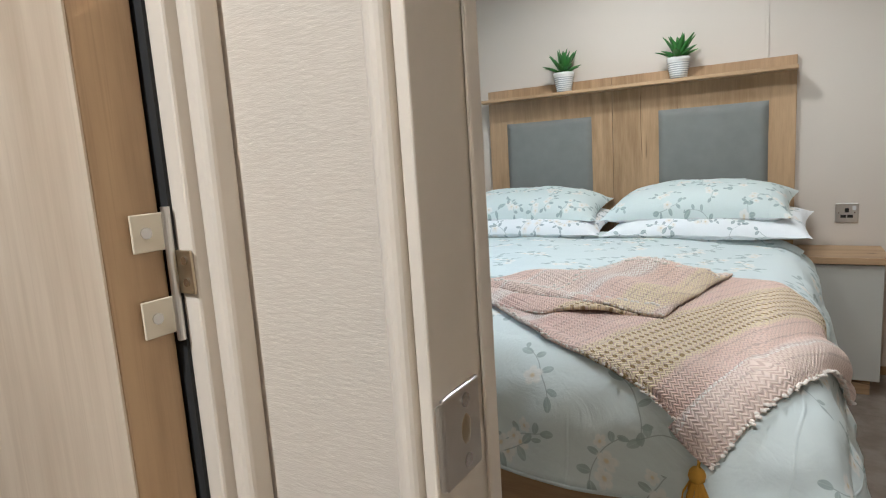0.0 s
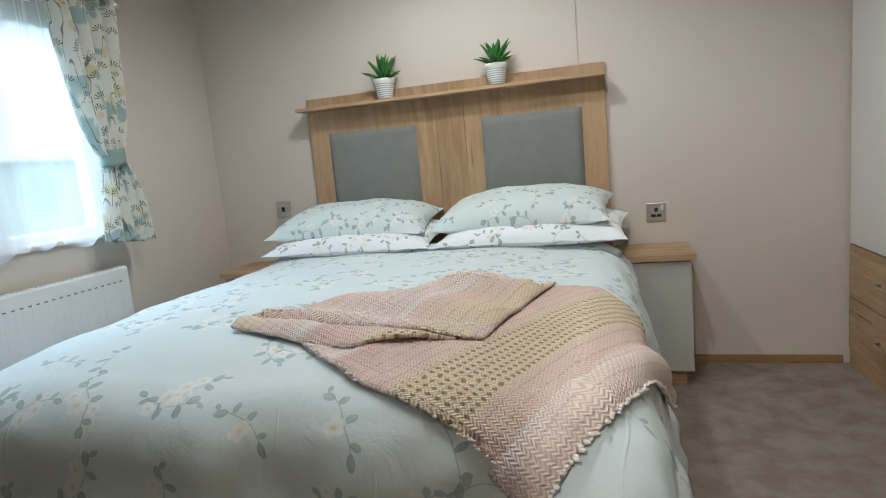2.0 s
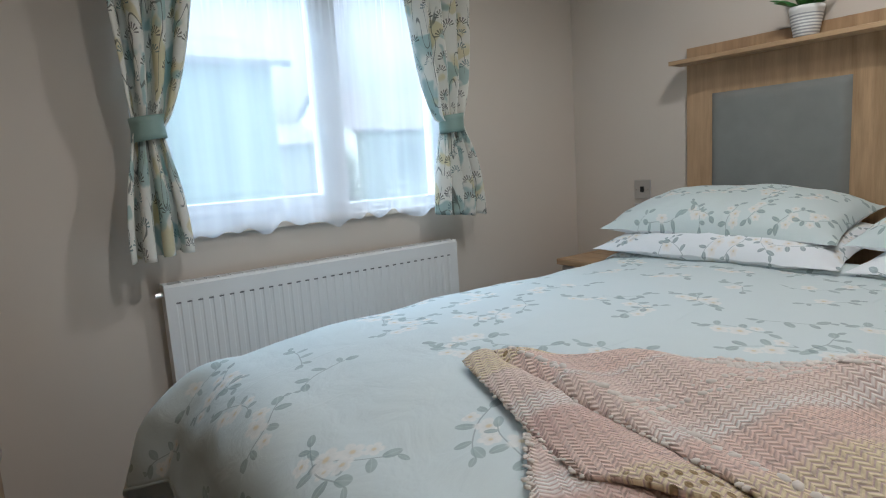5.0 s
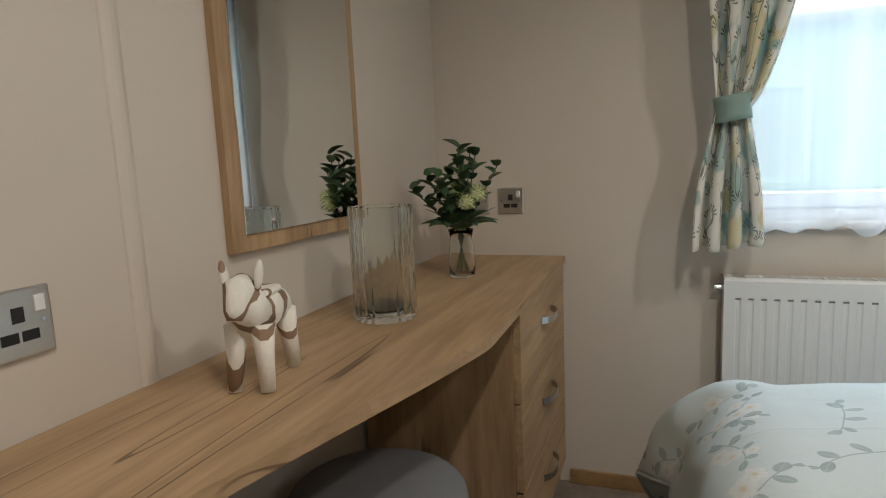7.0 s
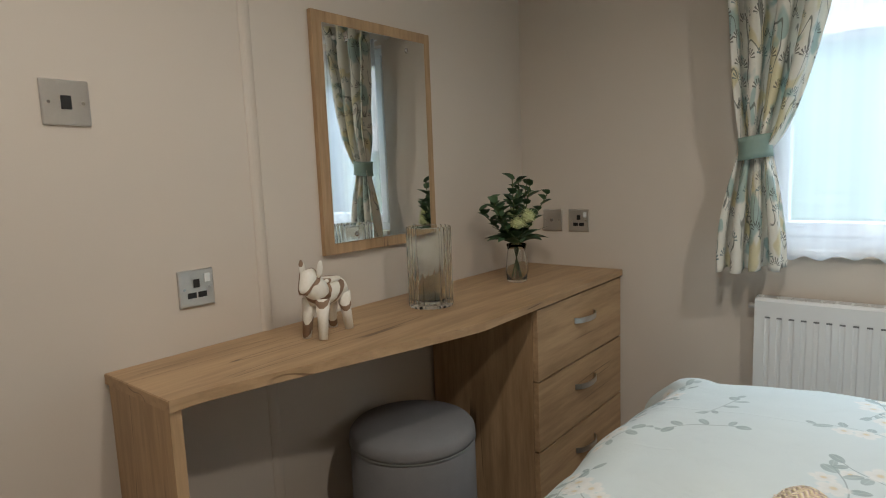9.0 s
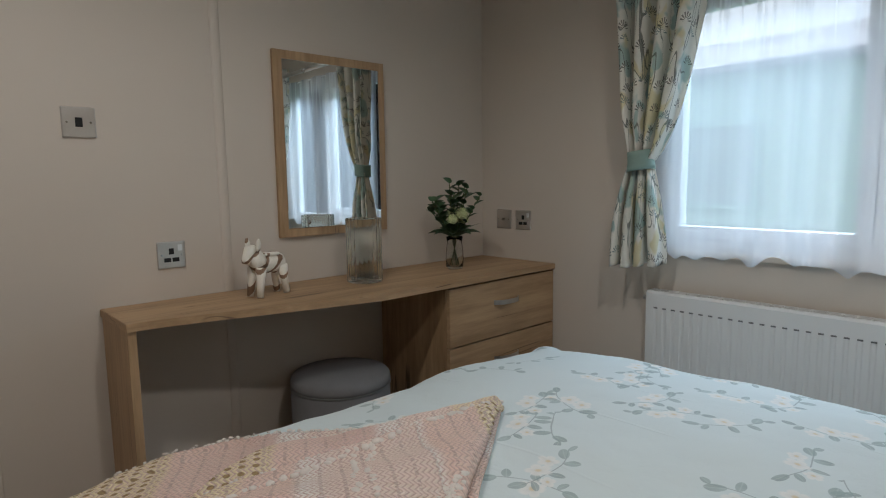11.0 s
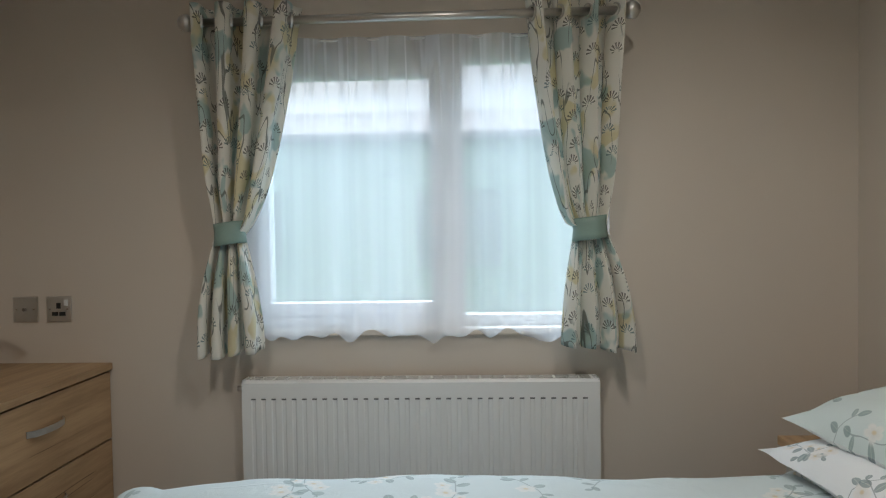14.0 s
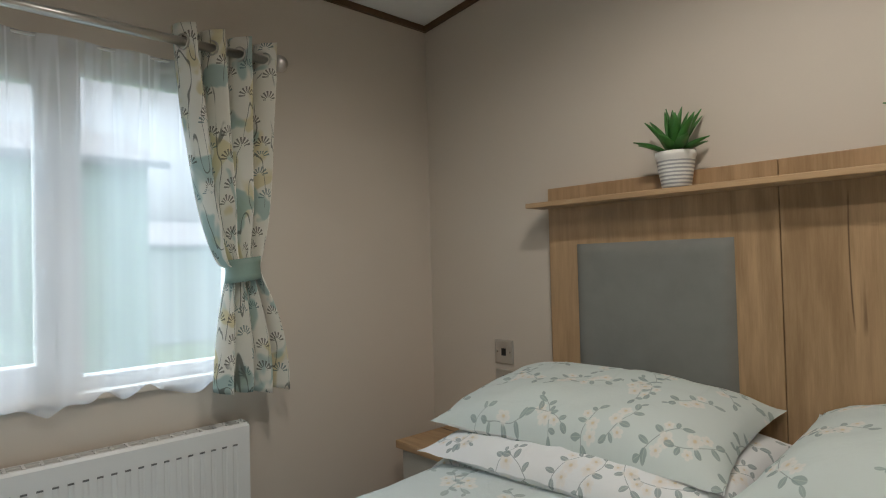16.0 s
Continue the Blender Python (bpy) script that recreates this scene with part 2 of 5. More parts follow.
def blanket_weave(name):
    """Chunky woven throw: bands of pink herringbone, cream openwork and white slubs across u."""
    k = Nodes(name)
    uv = k.uv()
    s = k.n("SeparateXYZ", {0: uv})
    u, v = s.outputs[0], s.outputs[1]
    wob = k.m("MULTIPLY_ADD", k.noise(uv, 14, 2), 0.016, -0.008)
    band = k.m("FRACT", k.m("DIVIDE", k.m("ADD", u, wob), 1.0))
    cream, pink, white = (0.82, 0.69, 0.45), (0.82, 0.60, 0.51), (0.86, 0.80, 0.75)
    ramp = k.n("ValToRGB", {0: band})
    ramp.color_ramp.interpolation = "EASE"
    pale = (0.83, 0.67, 0.59)
    pts = [(0.0, white), (0.02, pink), (0.115, pink), (0.125, cream), (0.28, cream), (0.295, pink), (0.45, (0.70, 0.48, 0.42)), (0.47, white), (0.50, white), (0.52, pale),
           (0.60, pale), (0.62, cream), (0.71, cream), (0.73, pink), (0.79, pink), (0.81, white), (0.86, pale), (0.98, pale)]
    els = ramp.color_ramp.elements
    els[0].position, els[0].color = pts[0][0], (*pts[0][1], 1)
    els[1].position, els[1].color = pts[-1][0], (*pts[-1][1], 1)
    for p, c in pts[1:-1]:
        e = els.new(p)
        e.color = (*c, 1)
    col = ramp.outputs[0]
    zig = k.m("PINGPONG", v, 0.008)
    ribs = k.m("SINE", k.m("MULTIPLY", k.m("ADD", u, zig), 720.0))
    knots = k.m("SINE", k.m("MULTIPLY", v, 500.0))
    col = k.mix(k.m("MULTIPLY", k.step(ribs, -0.9, -0.2), 1.0), tuple(x * 0.76 for x in pink), col)
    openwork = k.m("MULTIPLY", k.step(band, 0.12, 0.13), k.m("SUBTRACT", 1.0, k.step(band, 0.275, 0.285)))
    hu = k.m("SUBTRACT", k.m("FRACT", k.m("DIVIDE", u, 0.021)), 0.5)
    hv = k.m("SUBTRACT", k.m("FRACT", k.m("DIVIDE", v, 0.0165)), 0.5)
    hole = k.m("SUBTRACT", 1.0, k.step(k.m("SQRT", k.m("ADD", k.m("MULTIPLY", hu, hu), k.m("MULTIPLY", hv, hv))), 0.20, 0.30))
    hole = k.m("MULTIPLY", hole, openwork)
    pick = k.m("MULTIPLY", k.step(k.m("SINE", k.m("MULTIPLY", u, 190.0)), 0.80, 0.95), k.step(k.noise(k.uv((3, 40, 1)), 6, 2), 0.42, 0.55))
    col = k.mix(k.m("MULTIPLY", pick, 0.55), col, (0.42, 0.30, 0.26))
    tint = k.noise(uv, 25, 2)
    col = k.mix(k.m("MULTIPLY", tint, 0.3), col, (0.80, 0.70, 0.62))
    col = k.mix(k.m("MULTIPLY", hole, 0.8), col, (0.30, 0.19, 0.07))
    h = k.m("ADD", k.m("MULTIPLY", ribs, 0.5), k.m("MULTIPLY", knots, 0.25))
    h = k.m("SUBTRACT", k.m("ADD", h, k.m("MULTIPLY", k.noise(uv, 160, 2), 0.8)), k.m("MULTIPLY", hole, 2.0))
    k.bump(h, 0.75, 0.004)
    return k.done(col, 0.95, 0, 0.1)


def woven_wall(name):
    k = Nodes(name)
    c = k.obj((1, 1, 5))
    f = k.noise(c, 110, 4, 0.7)
    g = k.noise(k.obj((8, 8, 0.4)), 12, 2)
    col = k.mix(f, (0.52, 0.45, 0.37), (0.66, 0.60, 0.52))
    col = k.mix(k.m("MULTIPLY", g, 0.25), col, (0.62, 0.57, 0.50))
    k.bump(f, 0.35, 0.0012)
    return k.done(col, 0.8, 0, 0.2)


def carpet_mat(name):
    k = Nodes(name)
    c = k.obj()
    big = k.noise(c, 9, 4, 0.6)
    fine = k.noise(c, 380, 3, 0.7)
    col = k.mix(k.step(big, 0.32, 0.68), (0.20, 0.155, 0.12), (0.33, 0.275, 0.225))
    col = k.mix(k.m("MULTIPLY", fine, 0.5), col, (0.40, 0.345, 0.29))
    k.bump(k.m("ADD", fine, k.m("MULTIPLY", big, 0.8)), 0.8, 0.006)
    return k.done(col, 0.95, 0, 0.1)


def glass_mat(name, tint, rough=0.0, ior=1.3):
    k = Nodes(name)
    k.put(k.b.inputs["Transmission Weight"], 1.0)
    k.put(k.b.inputs["IOR"], ior)
    return k.done(tint, rough)


def pane_mat(name):
    k = Nodes(name)
    clear = k.n("BsdfTransparent", {"Color": (0.96, 0.98, 0.98)})
    gloss = k.n("BsdfGlossy", {"Color": (1, 1, 1), "Roughness": 0.02})
    f = k.n("Fresnel", {"IOR": 1.3})
    mx = k.n("MixShader", {0: f.outputs[0], 1: clear.outputs[0], 2: gloss.outputs[0]})
    k.t.links.new(mx.outputs[0], k.out.inputs[0])
    return k.mat


def voile_mat(name):
    k = Nodes(name)
    threads = k.noise(k.uv((1, 0.03, 1)), 11, 2, 0.5)
    white = (0.86, 0.88, 0.92)
    tl = k.n("BsdfTranslucent", {"Color": white})
    df = k.n("BsdfDiffuse", {"Color": white})
    cloth = k.n("MixShader", {0: 0.35, 1: tl.outputs[0], 2: df.outputs[0]})
    tr = k.n("BsdfTransparent", {"Color": (1, 1, 1)})
    drop = k.n("SeparateXYZ", {0: k.uv()}).outputs[1]
    gather = k.m("ABSOLUTE", k.m("SUBTRACT", k.noise(k.uv((1, 0.05, 1)), 13, 1, 0.4), 0.5))
    gather = k.m("MULTIPLY", k.m("SUBTRACT", 1.0, k.step(gather, 0.008, 0.05)), k.m("SUBTRACT", 1.0, k.step(drop, 0.10, 0.34)))
    mx = k.n("MixShader", {0: k.m("ADD", k.m("MULTIPLY_ADD", threads, 0.20, 0.31), k.m("MULTIPLY", gather, 0.26)), 1: tr.outputs[0], 2: cloth.outputs[0]})
    k.t.links.new(mx.outputs[0], k.out.inputs[0])
    return k.mat


def pot_mat(name):
    k = Nodes(name)
    z = k.n("SeparateXYZ", {0: k.uv()}).outputs[1]
    w = k.m("ADD", z, k.m("MULTIPLY", k.noise(k.uv(), 14, 2), 0.02))
    st = k.step(k.m("SINE", k.m("MULTIPLY", w, 62.0)), -0.1, 0.25)
    low = k.m("LESS_THAN", z, 0.8)
    col = k.mix(k.m("MULTIPLY", st, low), (0.78, 0.77, 0.74), (0.38, 0.39, 0.39))
    k.bump(st, 0.3, 0.001)
    return k.done(col, 0.6)


def carved_mat(name):
    k = Nodes(name)
    c = k.obj((1, 1.0, 0.8))
    a = k.n("TexWave", {"Vector": c, "Scale": 9.0, "Distortion": 5.0, "Detail": 1.0, "Detail Scale": 1.0}, wave_type="BANDS", bands_direction="DIAGONAL").outputs[1]
    f = k.noise(c, 150, 3)
    col = k.mix(f, (0.72, 0.68, 0.58), (0.86, 0.83, 0.76))
    dark = k.m("GREATER_THAN", a, 0.86)
    col = k.mix(k.m("MULTIPLY", dark, 0.9), col, (0.20, 0.10, 0.04))
    k.bump(k.m("SUBTRACT", f, dark), 0.5, 0.002)
    return k.done(col, 0.7)


def roof_mat(name):
    k = Nodes(name)
    w = k.n("TexBrick", {"Vector": k.obj(), "Scale": 3.0, "Color1": (0.2, 0.2, 0.21), "Color2": (0.28, 0.28, 0.29), "Mortar": (0.12, 0.12, 0.12)}).outputs[0]
    return k.done(w, 0.8)


M_WALL = plain("vinyl_wallboard", (0.60, 0.535, 0.46), 0.62, vary=0.025, scale=3, bump=0.12, fine=240)
M_WOVEN = woven_wall("woven_wallpaper")
M_CEIL = plain("white_ceiling_board", (0.78, 0.77, 0.74), 0.7, vary=0.03)
M_OAKX = oak("oak_laminate_lengthwise", "x")
M_OAKZ = oak("oak_laminate_upright", "z")
M_PALEOAK = oak("pale_oak_laminate", "z", (0.66, 0.55, 0.42), (0.47, 0.36, 0.25))
M_OAKY = oak("oak_laminate_crosswise", "y")
M_OAKB = oak("oak_headboard_boards", "z", board=0.30)
M_TRIM = oak("oak_trim", "x", (0.36, 0.22, 0.10), (0.24, 0.14, 0.06))
M_COVE = plain("brown_coving", (0.13, 0.075, 0.035), 0.5)
M_CARPET = carpet_mat("taupe_carpet")
M_DUVET = floral("mint_floral_cotton", (0.62, 0.685, 0.68), (0.80, 0.79, 0.75), (0.22, 0.275, 0.27))
M_PILLOW = floral("mint_floral_pillowcase", (0.62, 0.695, 0.68), (0.80, 0.79, 0.75), (0.18, 0.24, 0.235), 0.125, 0.84)
M_PILLOWW = floral("white_floral_pillowcase", (0.80, 0.82, 0.83), (0.84, 0.81, 0.77), (0.17, 0.22, 0.225), 0.125, 0.84)
M_CURTAIN = curtain_print("botanical_curtain_print")
M_TIE = plain("sage_satin", (0.22, 0.32, 0.28), 0.42, vary=0.1)
M_VOILE = voile_mat("white_voile")
M_BLANKET = blanket_weave("striped_woven_throw")
M_TUFT = plain("cream_wool_tufts", (0.82, 0.75, 0.68), 0.95, vary=0.15, fine=300, bump=0.4)
M_MUSTARD = plain("mustard_yarn", (0.58, 0.30, 0.035), 0.9, vary=0.2, fine=400, bump=0.5)
M_PAD = plain("grey_upholstery", (0.215, 0.22, 0.205), 0.9, vary=0.12, scale=14, fine=500, bump=0.35)
M_STOOL = plain("grey_velvet", (0.20, 0.195, 0.195), 0.85, vary=0.15, scale=12, fine=300, bump=0.2)
M_UPVC = plain("white_upvc", (0.80, 0.82, 0.82), 0.35, vary=0.02, bump=0)
M_RAD = plain("white_enamel", (0.74, 0.74, 0.72), 0.35, vary=0.02, bump=0)
M_SLOT = plain("shadowed_slot", (0.16, 0.16, 0.155), 0.6, vary=0.02, bump=0)
M_DARK = plain("dark_recess", (0.015, 0.015, 0.015), 0.8, vary=0.0, bump=0)
M_STEEL = plain("brushed_steel", (0.66, 0.64, 0.61), 0.30, 1.0, vary=0.1, bump=0.05)
M_CHROME = plain("polished_chrome", (0.62, 0.61, 0.6), 0.12, 1.0, vary=0.04, bump=0)
M_PEWTER = plain("pewter_metal", (0.30, 0.28, 0.26), 0.35, 1.0, vary=0.1, bump=0.05)
M_BRASS = plain("satin_brass_steel", (0.50, 0.42, 0.30), 0.35, 1.0, vary=0.1, bump=0.05)
M_CREAMP = plain("cream_painted_metal", (0.70, 0.62, 0.48), 0.4, vary=0.04)
M_FRAME = plain("cream_frame_paint", (0.68, 0.61, 0.52), 0.45, vary=0.03)
M_DOORW = plain("pale_grey_door", (0.44, 0.43, 0.385), 0.45, vary=0.02, bump=0.05)
M_WARD = plain("white_wardrobe_door", (0.66, 0.64, 0.60), 0.4, vary=0.02, bump=0.05)
M_MIRROR = plain("mirror_silver", (0.86, 0.88, 0.87), 0.0, 1.0, vary=0.0, bump=0)
M_MIRROR.node_tree.nodes["Principled BSDF"].inputs["Roughness"].default_value = 0.01
for lk in list(M_MIRROR.node_tree.nodes["Principled BSDF"].inputs["Roughness"].links):
    M_MIRROR.node_tree.links.remove(lk)
M_VASE = glass_mat("smoky_green_glass", (0.95, 0.995, 0.995), 0.0, 1.13)
M_JAR = glass_mat("clear_glass", (0.95, 0.97, 0.96))
M_WATER = glass_mat("water", (0.9, 0.95, 0.93), 0, 1.33)
M_PANE = pane_mat("window_glass")
M_SUCC = plain("succulent_green", (0.05, 0.19, 0.035), 0.4, vary=0.3, scale=30)
M_LEAF = plain("eucalyptus_green", (0.05, 0.11, 0.045), 0.5, vary=0.3, scale=30)
M_STEM = plain("stem_green", (0.10, 0.13, 0.05), 0.6, vary=0.2)
M_BLOOM = plain("cream_green_bloom", (0.62, 0.66, 0.36), 0.8, vary=0.2, scale=60)
M_POT = pot_mat("white_striped_ceramic")
M_RAM = carved_mat("whitewashed_carved_wood")
M_CLAD = plain("pale_green_cladding", (0.42, 0.57, 0.53), 0.6, vary=0.04)
M_CLAD2 = plain("cream_cladding", (0.50, 0.58, 0.56), 0.6, vary=0.04)
M_FARGLASS = plain("far_window_glass", (0.30, 0.38, 0.38), 0.15, vary=0.05, bump=0)
M_ROOF = roof_mat("grey_roof_tiles")
M_GRASS = plain("mown_grass", (0.075, 0.13, 0.04), 0.9, vary=0.3, scale=0.8, fine=30, bump=0.4)
M_HEDGE = plain("hedge_green", (0.05, 0.10, 0.04), 0.9, vary=0.4, scale=3, fine=20, bump=0.6)


# ---- mesh helpers ----
def box(bm, x0, x1, y0, y1, z0, z1, bevel=0.0, seg=2):
    r = bmesh.ops.create_cube(bm, size=1, matrix=Matrix.LocRotScale(((x0 + x1) / 2, (y0 + y1) / 2, (z0 + z1) / 2), None, (x1 - x0, y1 - y0, z1 - z0)))
    if bevel:
        es = {e for v in r["verts"] for e in v.link_edges}
        bmesh.ops.bevel(bm, geom=list(es), offset=bevel, segments=seg, affect="EDGES", profile=0.5)
    return bm


def boxed(*a, **k):
    return box(bmesh.new(), *a, **k)


def tube(bm, pts, r, n=8, closed=True):
    pts = [Vector(p) for p in pts]
    rings = []
    side = None
    for i, p in enumerate(pts):
        d = (pts[min(i + 1, len(pts) - 1)] - pts[max(i - 1, 0)]).normalized()
        if side is None:
            side = d.orthogonal().normalized()
        side = (side - d * side.dot(d)).normalized()
        up = d.cross(side)
        rad = r[i] if isinstance(r, (list, tuple)) else r
        rings.append([bm.verts.new(p + (side * math.cos(a) + up * math.sin(a)) * rad) for a in [2 * math.pi * j / n for j in range(n)]])
    for a, b in zip(rings, rings[1:]):
        for j in range(n):
            bm.faces.new((a[j], a[(j + 1) % n], b[(j + 1) % n], b[j]))
    if closed:
        bm.faces.new(rings[0][::-1])
        bm.faces.new(rings[-1])
    return bm


def lathe(bm, cx, cy, prof, n=32, ribs=0, depth=0.0, cap=True, uvl=None):
    rings = []
    for r, z in prof:
        ring = []
        for j in range(n):
            a = 2 * math.pi * j / n
            rr = r + (depth * abs(math.sin(a * ribs / 2)) if ribs else 0)
            ring.append(bm.verts.new((cx + rr * math.cos(a), cy + rr * math.sin(a), z)))
        rings.append(ring)
    z0, z1 = min(p[1] for p in prof), max(p[1] for p in prof)
    for a, b in zip(rings, rings[1:]):
        for j in range(n):
            f = bm.faces.new((a[j], a[(j + 1) % n], b[(j + 1) % n], b[j]))
            if uvl:
                for lo in f.loops:
                    lo[uvl].uv = ((j + 0.5) / n, (lo.vert.co.z - z0) / (z1 - z0))
    if cap:
        bm.faces.new(rings[0][::-1])
        bm.faces.new(rings[-1])
    return bm


def blob(bm, c, s, rot=(0, 0, 0), sub=2):
    bmesh.ops.create_icosphere(bm, subdivisions=sub, radius=1, matrix=Matrix.LocRotScale(c, Euler([radians(a) for a in rot]), s))
    return bm


def blade(bm, base, way, length, width, droop=0.2, n=6, cup=0.25):
    """A leaf: a bent strip that is pointed at its tip and cupped along its middle."""
    base, way = Vector(base), Vector(way).normalized()
    side = way.cross(Vector((0, 0, 1)))
    side = side.normalized() if side.length > 1e-3 else Vector((1, 0, 0))
    up = side.cross(way)
    prev = None
    for i in range(n + 1):
        t = i / n
        w = width * (0.35 + 0.65 * math.sin(math.pi * min(1, t * 0.75 + 0.12))) * (1 - t ** 4) + 0.0006
        c = base + way * length * t + Vector((0, 0, -droop * length * t * t))
        row = [bm.verts.new(c - side * w / 2 + up * w * cup), bm.verts.new(c), bm.verts.new(c + side * w / 2 + up * w * cup)]
        if prev:
            for j in range(2):
                bm.faces.new((prev[j], prev[j + 1], row[j + 1], row[j]))
        prev = row
    return bm


def mesh_of(name, bm, material, smooth=False):
    bmesh.ops.recalc_face_normals(bm, faces=bm.faces)
    me = bpy.data.meshes.new(name)
    bm.to_mesh(me)
    bm.free()
    me.materials.append(material)
    if smooth:
        me.polygons.foreach_set("use_smooth", [True] * len(me.polygons))
    return me


def solo(name, bm, material, label, category, kind="", group="", smooth=False):
    return tagged(new(name, mesh_of(name, bm, material, smooth)), label, category, group, kind)


def structure(name, bm, material, label, category="wall", smooth=False):
    return solo(name, bm, material, label, category, "structure", smooth=smooth)


def thing(name, loc, label, category, group="", kind=""):
    ob = new(name)
    ob.empty_display_size = 0.05
    ob.location = loc
    return tagged(ob, label, category, group, kind)


def root_of(ob):
    p = Vector((0, 0, 0))
    while ob:
        p += ob.location
        ob = ob.parent
    return p


def part(name, bm, material, parent, label="", smooth=False, solid=0.0):
    ob = new(name, mesh_of(name, bm, material, smooth))
    ob.parent = parent
    ob.location = -root_of(parent)
    if label:
        tagged(ob, label)
    if solid:
        md = ob.modifiers.new("thickness", "SOLIDIFY")
        md.thickness, md.offset = solid, 0
    return ob


def sheet(fn, nu, nv, uvfn):
    """A grid surface fn(u, v), u and v from 0 to 1, with uv in metres."""
    bm = bmesh.new()
    uvl = bm.loops.layers.uv.new("UVMap")
    g = [[bm.verts.new(fn(i / nu, j / nv)) for j in range(nv + 1)] for i in range(nu + 1)]
    for i in range(nu):
        for j in range(nv):
            f = bm.faces.new((g[i][j], g[i + 1][j], g[i + 1][j + 1], g[i][j + 1]))
            for lo, (a, b) in zip(f.loops, ((i, j), (i + 1, j), (i + 1, j + 1), (i, j + 1))):
                lo[uvl].uv = uvfn(a / nu, b / nv)
    return bm


def nz(x, y, z=0.0):
    return noise.noise(Vector((x, y, z)))


# ---- the room ----
N, E, OPEN = 2.86, 3.72, 2.73
DL = 1.962


def ceil_z(x):
    return 2.19 + 0.10 * x


structure("floor", boxed(-0.1, E, -3.2, N, -0.08, 0), M_CARPET, "taupe short-pile carpet with brushed patches", "floor")
bm = boxed(-0.1, E, N, N + 0.08, 0, 2.7)
wall_north = structure("wall_north", bm, M_WALL, "beige vinyl wallboard behind the bed")
structure("wall_south", box(boxed(-0.1, DL - 0.004, -0.06, 0, 0, 2.7), OPEN + 0.004, E, -0.06, 0, 0, 2.7), M_WALL, "beige vinyl wallboard behind the dressing table")
structure("lintel", boxed(DL - 0.004, OPEN + 0.004, -0.06, 0, 2.03, 2.7), M_WALL, "beige wallboard above the bedroom doorway")
WY0, WY1, WZ0, WZ1 = 0.875, 2.055, 0.885, 1.80
bm = bmesh.new()
box(bm, -0.1, 0, -3.2, WY0, 0, 2.5)
box(bm, -0.1, 0, WY1, N, 0, 2.5)
box(bm, -0.1, 0, WY0, WY1, 0, WZ0)
box(bm, -0.1, 0, WY0, WY1, WZ1, 2.5)
structure("wall_west", bm, M_WALL, "beige vinyl wallboard round the window")
structure("wall_east", boxed(E, E + 0.08, -3.2, N, 0, 2.8), M_WALL, "beige vinyl wallboard beyond the wardrobe")
bm = bmesh.new()
x0, x1 = -0.1, E + 0.08
vs = [bm.verts.new(p) for p in ((x0, -3.2, ceil_z(x0)), (x1, -3.2, ceil_z(x1)), (x1, N + 0.08, ceil_z(x1)), (x0, N + 0.08, ceil_z(x0)))]
up = [bm.verts.new(v.co + Vector((0, 0, 0.06))) for v in vs]
bm.faces.new(vs[::-1])
bm.faces.new(up)
for i in range(4):
    bm.faces.new((vs[i], vs[(i + 1) % 4], up[(i + 1) % 4], up[i]))
structure("ceiling", bm, M_CEIL, "white sloping ceiling board", "ceiling")


def sloped(y0, y1, drop):
    bm = bmesh.new()
    a = [(0, ceil_z(0) - drop), (E, ceil_z(E) - drop), (E, ceil_z(E)), (0, ceil_z(0))]
    v0 = [bm.verts.new((x, y0, z)) for x, z in a]
    v1 = [bm.verts.new((x, y1, z)) for x, z in a]
    bm.faces.new(v0)
    bm.faces.new(v1[::-1])
    for i in range(4):
        bm.faces.new((v0[i], v0[(i + 1) % 4], v1[(i + 1) % 4], v1[i]))
    return bm


structure("coving_north", sloped(N - 0.014, N - 0.001, 0.024), M_COVE, "dark wood-effect coving strip", "trim")
structure("coving_south", sloped(0.001, 0.014, 0.024), M_COVE, "dark wood-effect coving strip", "trim")
structure("coving_west", boxed(0.001, 0.014, 0.014, N - 0.014, ceil_z(0) - 0.024, ceil_z(0)), M_COVE, "dark wood-effect coving strip", "trim")
structure("baseboard_north", boxed(0.012, 3.12, N - 0.012, N - 0.0005, 0, 0.038, bevel=0.002), M_TRIM, "narrow oak-effect skirting", "baseboard")
structure("baseboard_west", boxed(0.0005, 0.012, 0.44, N, 0, 0.05, bevel=0.002), M_TRIM, "narrow oak-effect skirting", "baseboard")
structure("baseboard_south", boxed(0.64, 1.90, 0.0005, 0.012, 0, 0.038, bevel=0.002), M_TRIM, "narrow oak-effect skirting", "baseboard")
structure("joint_strip_north", boxed(2.016, 2.032, N - 0.006, N - 0.0005, 1.40, 2.37, bevel=0.001), M_WALL, "slim beige board joint strip", "trim")
bm = bmesh.new()
ridge = [(1.278, 0.0005), (1.276, 0.003), (1.270, 0.0055), (1.262, 0.0065), (1.254, 0.0055), (1.248, 0.003), (1.244, 0.0005)]
lo = [bm.verts.new((x, y, 0.04)) for x, y in ridge]
hi = [bm.verts.new((x, y, 2.29)) for x, y in ridge]
for q in range(len(ridge) - 1):
    bm.faces.new((lo[q], lo[q + 1], hi[q + 1], hi[q]))
bm.faces.new((lo[-1], lo[0], hi[0], hi[-1]))
bm.faces.new(lo)
bm.faces.new(hi)
structure("joint_strip_south", bm, M_WALL, "raised beige board joint strip", "trim")

